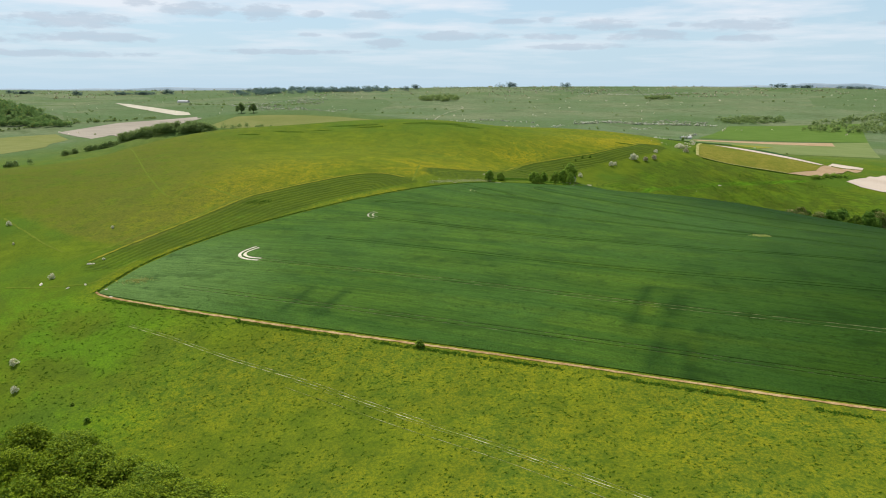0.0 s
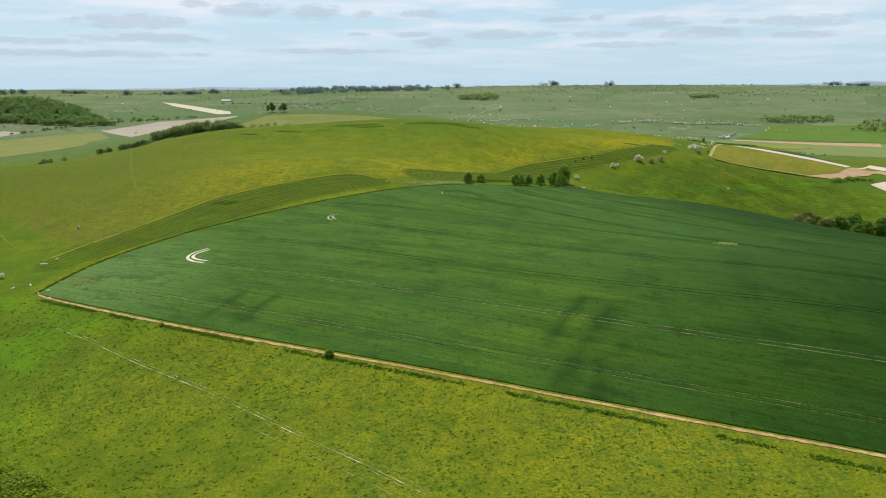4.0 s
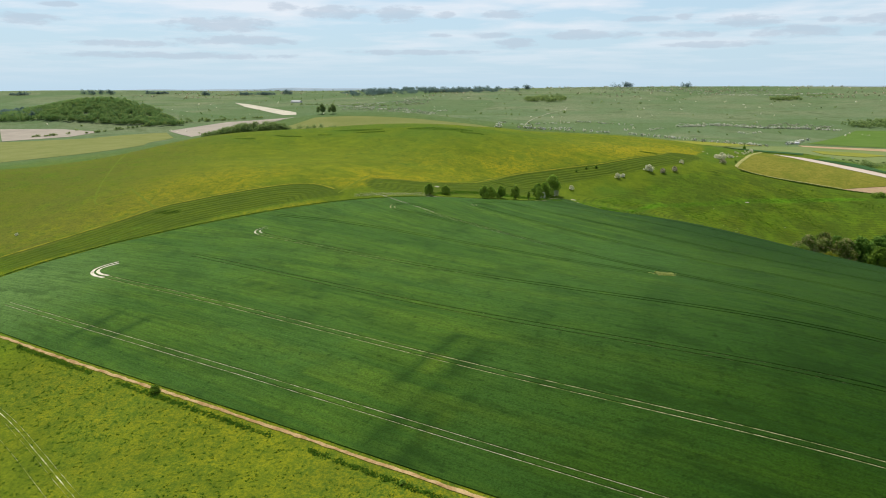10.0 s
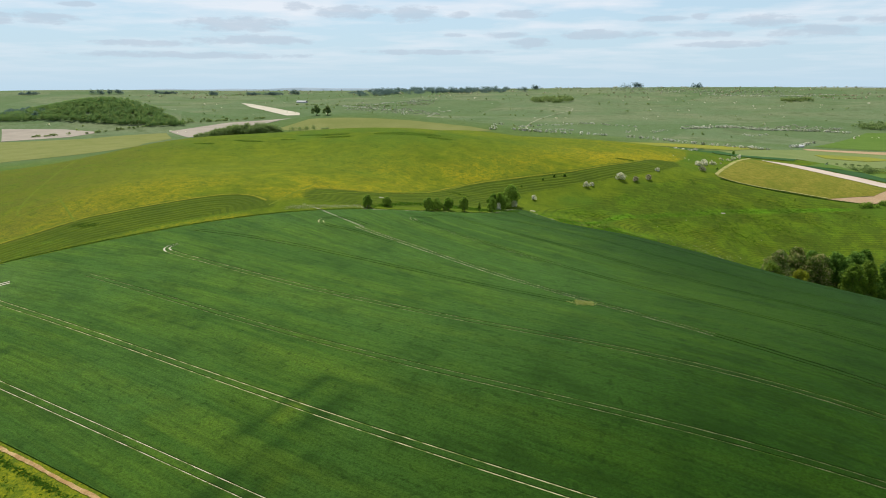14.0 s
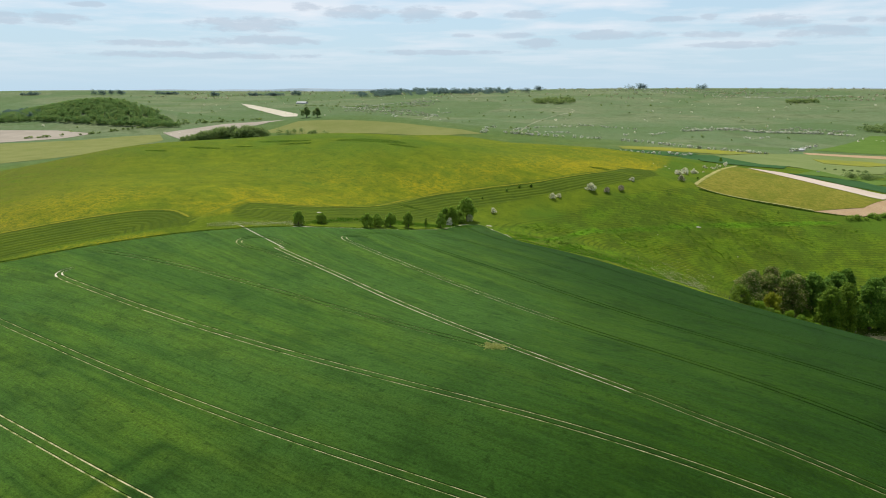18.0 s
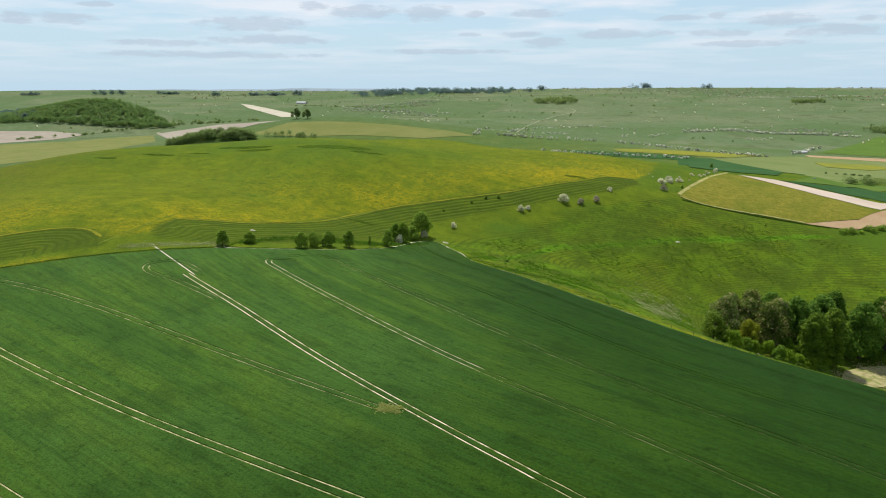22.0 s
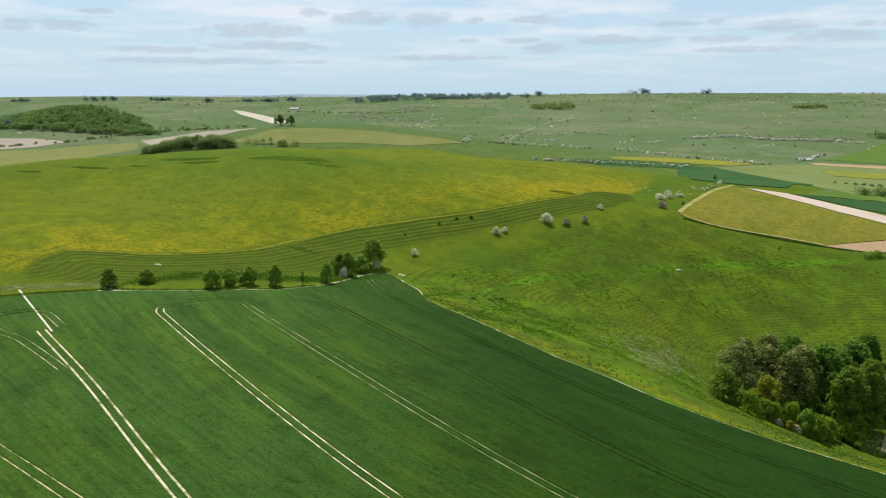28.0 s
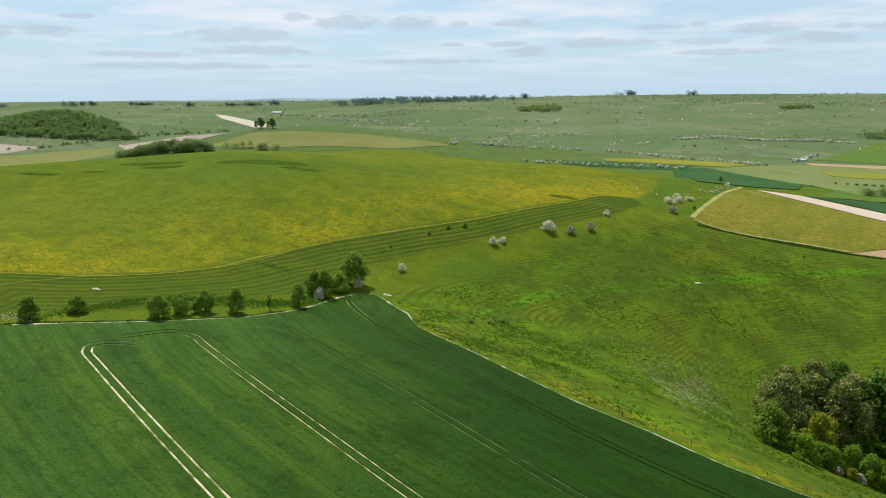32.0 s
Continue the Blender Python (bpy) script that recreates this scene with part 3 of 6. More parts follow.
def smooth_line(pts, step):
    """Catmull-Rom through plan points."""
    p = [np.array(a, float) for a in pts]
    p = [2 * p[0] - p[1]] + p + [2 * p[-1] - p[-2]]
    out = []
    for i in range(1, len(p) - 2):
        k = max(2, int(np.linalg.norm(p[i + 1] - p[i]) / step))
        for t in np.arange(k) / k:
            out.append(0.5 * (2 * p[i] + (p[i + 1] - p[i - 1]) * t + (2 * p[i - 1] - 5 * p[i] + 4 * p[i + 1] - p[i + 2]) * t ** 2 + (3 * p[i] - p[i - 1] - 3 * p[i + 1] + p[i + 2]) * t ** 3))
    return np.array(out + [p[-2]])


GREEN_LINE = [(108, 428), (121, 444), (141, 479), (152, 486), (203, 521), (266, 556), (290, 567)]
COOMBE_FOOT = [(93, 441), (110, 416), (126, 399), (141, 382), (156, 369), (183, 355), (201, 410), (203, 453), (181, 426), (170, 454), (132, 454), (108, 443)]
LEY_FOOT = [(211, 577), (226, 577), (244, 578), (262, 579), (280, 580), (294, 581)]


def build_ground():
    xs = steps(-270, 330, 2.0, -4600, 4600, 1.045)
    ys = steps(80, 720, 2.0, -1500, 4960, 1.045)
    gx, gy = np.meshgrid(xs, ys)
    z = height(gx, gy)
    v = np.stack([gx, gy, z], -1).reshape(-1, 3)
    w = len(xs)
    i = (np.arange(len(ys) - 1)[:, None] * w + np.arange(w - 1)).ravel()
    me = fast_mesh("ground", v, np.stack([i, i + 1, i + w + 1, i + w], -1))
    me.polygons.foreach_set("use_smooth", np.ones(len(me.polygons), bool))
    x, y = gx.ravel(), gy.ravel()
    bank = bank_mask(x, y) * (np.abs(x) < 420) * (y < 860)
    coombe = inside(x, y, COOMBE).astype(float)
    bank = np.maximum(bank, 0.05 * coombe)
    hill = within(x, y, PLATEAU, 5)
    meadow = 0.50 * (1 - smooth(y, 190, 240)) * smooth(x, -110, -60)
    lip = np.minimum.reduce([np.hypot(x - a, y - c) for a, c in BANK_WEST + BANK_EAST])
    gold = 0.40 + 0.80 * (1 - smooth(lip, 10, 80)) + 0.75 * np.exp(-((x - 150) / 70) ** 2 - ((y - 640) / 70) ** 2) + 0.35 * np.exp(-((x + 15) / 14) ** 2 - ((y - 375) / 45) ** 2)
    gold = gold * (1 - 0.80 * np.exp(-((x + 55) / 135) ** 2 - ((y - 565 - 0.25 * (x + 55)) / 62) ** 2))
    flower = np.clip(gold * hill * (1 - bank) * (1 - 0.55 * (1 - smooth(x + 0.4 * (y - 400), -190, -90))) + meadow + 0.75 * (bank < 0.5) * (1 - smooth(line_dist(x, y, CROP[0:7]), 4, 10)) + 0.10 * coombe + 0.6 * coombe * (1 - smooth(line_dist(x, y, CROP[18:29]), 5, 14)), 0, 1.5)
    line = np.min([np.hypot(x - a, y - c) for a, c in smooth_line(GREEN_LINE, 3.0)], 0)
    lush = np.clip(0.9 * (1 - smooth(line, 1.2, 4.0)) + coombe * 0.50 + 0.9 * within(x, y, COOMBE_FOOT, 8) + (1 - smooth(x, -90, -50)) * (1 - smooth(y, 200, 290)), 0, 1)
    # grows with distance and brings in the painted haze of the downs
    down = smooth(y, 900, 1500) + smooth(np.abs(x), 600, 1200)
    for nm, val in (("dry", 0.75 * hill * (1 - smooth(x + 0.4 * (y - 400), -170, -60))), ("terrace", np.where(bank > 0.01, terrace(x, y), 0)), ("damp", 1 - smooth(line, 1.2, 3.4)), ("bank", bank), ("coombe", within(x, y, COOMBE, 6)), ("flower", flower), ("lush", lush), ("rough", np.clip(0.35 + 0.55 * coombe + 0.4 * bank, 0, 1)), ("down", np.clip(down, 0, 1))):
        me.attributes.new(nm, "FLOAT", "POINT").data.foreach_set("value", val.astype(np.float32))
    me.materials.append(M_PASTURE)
    return tagged(new("ground", me), "rolling chalk downland under flowering pasture grass", "ground", kind="structure")


ground = build_ground()


def drape(name, poly, mat, label, lift=0.25, cell=None, edge=None, skirt=True, category="field"):
    """A field: a sheet of growth that follows the ground inside a polygon, with a low edge."""
    from mathutils.geometry import delaunay_2d_cdt
    px, py = [p[0] for p in poly], [p[1] for p in poly]
    cell = cell or max(max(px) - min(px), max(py) - min(py)) / 40
    ring = []
    for (x1, y1), (x2, y2) in zip(poly, poly[1:] + poly[:1]):
        k = max(1, int(math.hypot(x2 - x1, y2 - y1) / (edge or cell)))
        ring += [(x1 + (x2 - x1) * i / k, y1 + (y2 - y1) * i / k) for i in range(k)]
    gx, gy = np.meshgrid(np.arange(min(px), max(px), cell), np.arange(min(py), max(py), cell))
    gx = gx + (np.arange(gx.shape[0]) % 2)[:, None] * cell / 2
    ok = inside(gx, gy, poly)
    pts = [Vector(p) for p in ring] + [Vector((a, b)) for a, b in zip(gx[ok], gy[ok])]
    m = len(ring)
    v2, _, f2 = delaunay_2d_cdt(pts, [(i, (i + 1) % m) for i in range(m)], [], 1, 1e-4)[:3]
    vx, vy = np.array([v.x for v in v2]), np.array([v.y for v in v2])
    z = height(vx, vy)
    verts = np.stack([vx, vy, z + lift], -1)
    faces = np.array([list(f) for f in f2 if len(f) == 3])
    a, b, c = (verts[faces[:, k]] for k in range(3))
    flip = np.cross(b - a, c - a)[:, 2] < 0
    faces[flip] = faces[flip][:, ::-1]
    if skirt:
        rx, ry = np.array([p[0] for p in ring]), np.array([p[1] for p in ring])
        rz = height(rx, ry)
        o = len(verts)
        verts = np.concatenate([verts, np.stack([rx, ry, rz + lift], -1), np.stack([rx, ry, rz - 0.6], -1)])
        k = np.arange(m)
        q = (k + 1) % m
        faces = np.concatenate([faces, np.stack([o + k, o + m + k, o + q], -1), np.stack([o + q, o + m + k, o + m + q], -1)])
    me = fast_mesh(name, verts, faces)
    me.materials.append(mat)
    return tagged(new(name, me), label, category, kind="structure")


def ribbon(name, pts, width, mat, label, lift, offset=0.0, step=1.5, ragged=0.25, seed=1, parent=None):
    """A worn line on the ground, with an uneven width and a crown of a few centimetres."""
    rng = np.random.default_rng(seed)
    c = smooth_line(pts, step)
    d = np.gradient(c, axis=0)
    d /= np.linalg.norm(d, axis=1)[:, None]
    nrm = np.stack([-d[:, 1], d[:, 0]], -1)
    c = c + nrm * offset
    rows = []
    for s, lz in ((-1, 0.0), (-0.35, 0.04), (0.35, 0.04), (1, 0.0)):
        w = width / 2 * s * (1 + (rng.random(len(c)) - 0.5) * 2 * ragged)
        p = c + nrm * w[:, None]
        rows.append(np.column_stack([p, height(p[:, 0], p[:, 1]) + lift + lz]))
    v = np.concatenate(rows)
    n = len(c)
    i = np.arange(n - 1)
    f = np.concatenate([np.stack([k * n + i, k * n + i + 1, (k + 1) * n + i + 1, (k + 1) * n + i], -1)[:, ::-1] for k in range(3)])
    me = fast_mesh(name, v, f)
    me.materials.append(mat)
    ob = new(name, me)
    if parent:
        ob.parent = parent
        return ob
    return tagged(ob, label, "track", kind="structure")


drape("ley_field", [(209, 586), (217, 610), (234, 661), (247, 695), (255, 710), (265, 707), (285, 683), (309, 658), (334, 645), (344, 646), (467, 856), (466, 827), (318, 606), (281, 581), (263, 581), (236, 579), (223, 579), (212, 580)], M_STUBBLE, "yellow-green grass ley field on a low rise", 0.35, skirt=False)
drape("chalk_track_field", [(265, 710), (291, 709), (318, 690), (347, 684), (359, 689), (506, 926), (512, 866), (491, 832), (470, 834), (472, 865), (344, 647), (335, 646), (310, 659), (285, 685)], M_PINK, "wide pale chalk track beside the ley", 0.45, skirt=False)
drape("brown_field", [(280, 580), (317, 604), (461, 818), (485, 821), (346, 614), (308, 583)], M_SOIL, "bare brown soil patch below the ley", 0.4, skirt=False)
drape("tilth_field", [(331, 581), (365, 612), (467, 755), (669, 928), (411, 565), (348, 560), (336, 568)], M_PINK, "pale pinkish bare tilth", 0.3, skirt=False)
drape("dark_wheat_field", [(230, 719), (272, 728), (300, 742), (404, 1060), (386, 1069), (312, 1183), (266, 1160)], M_DARKCROP, "dark green wheat strip below the hill", 0.5, skirt=False)
drape("pasture_strip", [(304, 715), (327, 760), (426, 1031), (442, 1021), (461, 1007), (469, 995), (475, 974), (442, 919), (354, 754), (321, 725)], M_FRESH, "bright green pasture strip behind the ley", 0.4, skirt=False)
drape("dark_wheat_slope", [(294, 710), (305, 715), (328, 726), (358, 758), (435, 898), (451, 871), (392, 721), (368, 712), (334, 692), (315, 701)], M_DARKCROP, "dark green wheat behind the chalk track", 0.4, skirt=False)
drape("pale_plough_west", [(-1445, 1766), (-1269, 1785), (-1140, 1762), (-1150, 1653), (-1245, 1542)], M_GREYSOIL, "pale ploughed field in the vale", 0.6, skirt=True)
drape("ploughed_field", [(-959, 1794), (-910, 2028), (-764, 2250), (-449, 1345), (-490, 1305), (-551, 1243), (-796, 1613)], M_GREYSOIL, "pale grey-brown ploughed field", 0.6, skirt=True)
drape("chalk_gallop", [(-1349, 2991), (-1256, 2906), (-854, 2436), (-815, 2339), (-853, 2322), (-1188, 2742)], M_FARROAD, "long pale chalk strip on the downs", 0.6, skirt=True)
drape("barley_field_west", [(-1600, 1000), (-990, 1000), (-860, 1180), (-720, 1300), (-790, 1450), (-833, 1600), (-943, 1755), (-1021, 1705), (-1075, 1620), (-1183, 1550), (-1309, 1490), (-1432, 1412), (-1600, 1345)], M_OLIVE, "olive green barley field in the vale", 0.4, skirt=False)
drape("barley_field_east", [(282, 1132), (486, 1387), (942, 1588), (690, 1124), (481, 1078), (307, 773)], M_PALECROP, "pale green barley field in the vale", 0.4, skirt=False)
drape("wheat_strip", [(105, 1168), (297, 1192), (263, 1138), (165, 1131)], M_DARKCROP, "dark blue-green wheat strip", 0.5, skirt=False)
drape("flowering_strip", [(180, 1209), (424, 1326), (342, 1211), (187, 1186)], M_RAPE, "yellow flowering strip in the vale", 0.5, skirt=False)
drape("flowering_patch", [(464, 1247), (503, 1272), (558, 1293), (579, 1257), (519, 1187), (462, 1185)], M_RAPE, "yellow flowers in the pale barley", 0.9, skirt=True)
drape("olive_field", [(-446, 1242), (-404, 1271), (-375, 1311), (-294, 1301), (-178, 1285), (-68, 1263), (-30, 1240), (-105, 1208), (-227, 1221), (-322, 1217)], M_OLIVE, "olive green grass field behind the hill", 0.4, skirt=False)
drape("soil_strip", [(499, 1434), (838, 1544), (784, 1432), (493, 1383)], M_SOIL, "narrow bare soil strip in the vale", 0.6, skirt=True)
drape("fresh_field", [(542, 1530), (822, 2072), (1231, 2126), (942, 1588), (635, 1526)], M_FRESH, "bright green grass field in the vale", 0.5, skirt=False)


# bare margin between meadow and wheat
ribbon("bare_margin", [(-117, 231), (-108, 225), (-62, 205.6), (-7, 183.6), (51, 160.6), (87, 146.6), (120, 134.6), (168, 114.6), (230, 89)], 0.85, M_STRIP, "bare brown soil strip along the wheat edge", 0.12, ragged=0.4)
WHEELS = [
    ([(-70.5, 265), (-73, 262.5), (-74.6, 259.5), (-74.0, 256), (-70.5, 253.0), (-66.5, 251.5)], M_PATH, 1.25, "bare chalk where wheels turn on the headland"),
    ([(-28.3, 300.5), (-30.0, 298.8), (-30.7, 297), (-30.1, 294.8), (-28.0, 293.0)], M_PATH, 0.6, "bare chalk where wheels turn on the headland"),
    ([(-88.0, 230.7), (-44.3, 213.2), (-0.7, 195.5), (43.0, 178.0), (86.7, 160.7), (130.3, 143.7), (174.0, 127.2)], M_CHALK, 0.32, "chalky tramline along the wheat margin"),
    ([(-66.5, 251.5), (-60.0, 248.4), (-14.0, 229.0), (32.0, 209.4), (78.0, 190.5), (124.0, 173.5), (170.0, 159.4), (216.0, 149.1)], M_WORN, 0.42, "chalky tramline worn through the wheat"),
    ([(-45.0, 270.8), (2.0, 248.9), (49.0, 228.2), (96.0, 209.8), (143.0, 194.6), (190.0, 183.7), (237.0, 178.1)], M_WORN, 0.34, "faint tramline in the wheat"),
    ([(-28.0, 293.0), (-20.0, 288.7), (21.3, 269.0), (62.7, 251.7), (104.0, 236.2), (145.3, 222.0), (186.7, 208.4), (228.0, 194.9)], M_WORN, 0.46, "chalky tramline worn through the wheat"),
    ([(-30.0, 315.6), (-5.3, 309.6), (19.3, 301.8), (44.0, 292.6), (68.7, 282.6), (93.3, 272.1), (118.0, 261.8)], M_WORN, 0.42, "faint tramline that ends in a trampled patch"),
    ([(33, 337), (23, 343.1), (18, 342.4), (14.3, 338.5), (15, 333.5), (21, 329.5), (28, 327.8), (40.6, 321.6), (50, 316.5)], M_WORN, 0.42, "looping chalky tramline at the headland"),
    ([(30.0, 333.2), (61.0, 311.6), (98.0, 283.0), (135.0, 255.1), (152.0, 243.2)], M_CHALK, 0.58, "worn double chalk tramline through the wheat"),
    ([(152.0, 243.2), (172.0, 231.6), (209.0, 216.0), (246.0, 212.0)], M_WORN, 0.46, "worn tramline that fades into the wheat"),
    ([(55, 364), (50.5, 363), (47, 360), (48.2, 356), (56.0, 349.7), (86.8, 325.6), (117.7, 302.0), (135, 289.4)], M_CHALK, 0.50, "bare chalk tramline curving at the headland"),
    ([(135, 289.4), (148.5, 279.8), (179.3, 259.5), (210.2, 241.7), (241.0, 227.0)], M_WORN, 0.38, "worn tramline that fades into the wheat"),
    ([(50, 367.0), (57, 375), (64, 374.0), (70.0, 368.9), (101.0, 344.0), (132.0, 320.2), (163.0, 298.3), (194.0, 279.1), (225.0, 263.4), (256.0, 252.0)], M_WORN, 0.42, "chalky tramline curving at the headland"),
    ([(72, 392), (80, 391.5), (88.0, 385.6), (112.7, 363.9), (137.3, 343.2), (162.0, 324.5), (186.7, 308.9), (211.3, 297.4), (236.0, 291.1)], M_WORN, 0.28, "faint chalky tramline in the wheat"),
    ([(83, 433), (90.0, 422.0), (115.2, 391.6), (140.3, 365.5), (165.5, 347.4), (190.7, 334.9), (215.8, 325.9), (241.0, 320.1)], M_WORN, 0.32, "faint headland tramline beside the wheat edge"),
]


CROP_LIFT = 0.22


def offset_line(pts, off, step=2.0):
    c = smooth_line(pts, step)
    d = np.gradient(c, axis=0)
    d /= np.linalg.norm(d, axis=1)[:, None]
    return c + np.stack([-d[:, 1], d[:, 0]], -1) * off


def near_line(x, y, line, reach):
    """Whether points lie within reach of a plan line."""
    res = np.zeros(x.shape, bool)
    for (x1, y1), (x2, y2) in zip(line[:-1], line[1:]):
        k = np.where((np.abs(x - (x1 + x2) / 2) < 6) & (np.abs(y - (y1 + y2) / 2) < 6))[0]
        if len(k):
            ex, ey = x2 - x1, y2 - y1
            t = np.clip(((x[k] - x1) * ex + (y[k] - y1) * ey) / max(ex * ex + ey * ey, 1e-9), 0, 1)
            res[k] |= np.hypot(x[k] - x1 - t * ex, y[k] - y1 - t * ey) < reach
    return res


def row_lie(x, y):
    """Plan coordinates along and across the drill rows, which bend with the tramlines."""
    def terms(u, v):
        return [(u ** i * v ** j) for i in range(5) for j in range(5 - i) if i + j]

    def grads(u, v):
        k = [(i, j) for i in range(5) for j in range(5 - i) if i + j]
        return (np.stack([i * u ** max(i - 1, 0) * v ** j for i, j in k], -1), np.stack([j * u ** i * v ** max(j - 1, 0) for i, j in k], -1))
    ps, ts = [], []
    for k, (pts, _, _, _) in enumerate(WHEELS):
        if k in (0, 1, 7):
            continue
        c = smooth_line(pts, 6.0)[5:]
        d = np.gradient(c, axis=0)
        ps.append(c)
        ts.append(d / np.linalg.norm(d, axis=1)[:, None])
    p, t = np.concatenate(ps), np.concatenate(ts)
    gu, gv = grads((p[:, 0] - 90) / 150, (p[:, 1] - 270) / 150)
    one, nil = np.ones(len(p)) * 150, np.zeros(len(p))
    along = gu * t[:, :1] + gv * t[:, 1:]
    across = -gu * t[:, 1:] + gv * t[:, :1]
    a = np.concatenate([along, across])
    soft = 0.3 * np.eye(a.shape[1])
    pad = np.zeros(a.shape[1])
    s = np.linalg.lstsq(np.concatenate([a, soft]), np.concatenate([nil, one, pad]), rcond=None)[0]
    r = np.linalg.lstsq(np.concatenate([a, soft]), np.concatenate([one, nil, pad]), rcond=None)[0]
    m = np.stack(terms((x - 90) / 150, (y - 270) / 150), -1)
    return np.stack([m @ r, m @ s, np.zeros(len(x))], -1)


def wheat():
    """The crop is 0.22 m high, set to fit how the camera sees the wheel marks; every mark is a slot down to the soil,
    with walls of stalks.
    """
    from mathutils.geometry import delaunay_2d_cdt
    pts, edges, slots = [], [], []
    for (x1, y1), (x2, y2) in zip(CROP, CROP[1:] + CROP[:1]):
        k = max(1, int(math.hypot(x2 - x1, y2 - y1) / 3))
        pts += [(x1 + (x2 - x1) * i / k, y1 + (y2 - y1) * i / k) for i in range(k)]
    ring = list(pts)
    m = len(pts)
    edges += [(i, (i + 1) % m) for i in range(m)]
    lines = [(p, s, w) for p, _, w, _ in WHEELS for s in (-0.95, 0.95)] + [(FOOTPATH, 0.1, 0.6)]
    walls = []
    for p, s, w in lines:
        mid = offset_line(p, s)
        slots.append((mid, w / 2))
        for side in (-1, 1):
            e = offset_line(p, s + side * w / 2)
            o = len(pts)
            pts += [tuple(q) for q in e]
            edges += [(o + i, o + i + 1) for i in range(len(e) - 1)]
            walls.append(e)
    px, py = [p[0] for p in CROP], [p[1] for p in CROP]
    gx, gy = np.meshgrid(np.arange(min(px), max(px), 3.4), np.arange(min(py), max(py), 3.4))
    gx = gx + (np.arange(gx.shape[0]) % 2)[:, None] * 1.7
    ok = inside(gx, gy, CROP)
    gx, gy = gx[ok], gy[ok]
    keep = np.ones(gx.shape, bool)
    for mid, h in slots:
        keep &= ~near_line(gx, gy, mid, h + 0.5)
    pts += list(zip(gx[keep], gy[keep]))
    v2, _, f2 = delaunay_2d_cdt([Vector(p) for p in pts], edges, [], 0, 1e-4)[:3]
    vx, vy = np.array([v.x for v in v2]), np.array([v.y for v in v2])
    faces = np.array([list(f) for f in f2 if len(f) == 3])
    cx, cy = vx[faces].mean(1), vy[faces].mean(1)
    ok = inside(cx, cy, CROP)
    for mid, h in slots:
        ok &= ~near_line(cx, cy, mid, h - 0.02)
    faces = faces[ok]
    verts = np.stack([vx, vy, height(vx, vy) + CROP_LIFT], -1)
    a, b, c = (verts[faces[:, k]] for k in range(3))
    flip = np.cross(b - a, c - a)[:, 2] < 0
    faces[flip] = faces[flip][:, ::-1]
    out_v, out_f = [verts], [faces]
    o = len(verts)
    for e in walls + [np.array(ring + ring[:1])]:
        ok = inside(e[:, 0], e[:, 1], CROP) if len(e) != len(ring) + 1 else np.ones(len(e), bool)
        z = height(e[:, 0], e[:, 1])
        n = len(e)
        out_v += [np.column_stack([e, z + CROP_LIFT]), np.column_stack([e, z - 0.15])]
        i = np.arange(n - 1)[ok[:-1] & ok[1:]]
        out_f += [np.stack([o + i, o + n + i, o + i + 1], -1), np.stack([o + i + 1, o + n + i, o + n + i + 1], -1)]
        o += 2 * n
    me = fast_mesh("wheat_field", np.concatenate(out_v), np.concatenate(out_f))
    x, y = np.concatenate(out_v)[:, 0], np.concatenate(out_v)[:, 1]
    thin = 0.85 * (1 - smooth(np.hypot(x + 108, y - 236), 6, 70)) + 0.5 * (1 - smooth(np.hypot(x - 96, y - 432), 3, 16)) + 0.5 * (1 - smooth(np.hypot(x - 120, y - 261.5), 1.0, 3.0))
    me.attributes.new("thin", "FLOAT", "POINT").data.foreach_set("value", np.clip(thin, 0, 1).astype(np.float32))
    mark = np.max([(1 - smooth(line_dist(x, y, ln), w * 0.4, w)) for ln, w in MARKS], 0)
    me.attributes.new("mark", "FLOAT", "POINT").data.foreach_set("value", mark.astype(np.float32))
    gold = np.max([(1 - smooth(line_dist(x, y, ln), w * 0.3, w)) * k for ln, w, k in GOLDEN], 0)
    me.attributes.new("gold", "FLOAT", "POINT").data.foreach_set("value", gold.astype(np.float32))
    me.attributes.new("lie", "FLOAT_VECTOR", "POINT").data.foreach_set("vector", row_lie(x, y).astype(np.float32).ravel())
    # shade over the side towards the coombe, painted in as a darker wheat colour
    dim_side = np.maximum(0.9 * smooth(x - 0.6 * (y - 250), 60, 200), 0.9 * smooth(x + 0.5 * (y - 300), 95, 185))
    me.attributes.new("dim_side", "FLOAT", "POINT").data.foreach_set("value", dim_side.astype(np.float32))
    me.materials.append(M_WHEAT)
    return tagged(new("wheat_field", me), "dense green young wheat crop with drill rows", "crop field", kind="structure")


# dark smears left across the rows
MARKS = [([(63, 209), (57, 196), (51, 182.5)], 2.6), ([(70, 202), (64, 190), (58, 178), (52, 166)], 4.0), ([(70, 181), (65, 177), (62, 169), (60, 158)], 2.6), ([(-42, 223), (-47, 212), (-53, 206)], 2.2), ([(-31, 218), (-35, 210), (-39, 204)], 2.2), ([(-42, 209), (-33, 205)], 1.6), ([(-8, 242), (19, 231)], 1.8)]
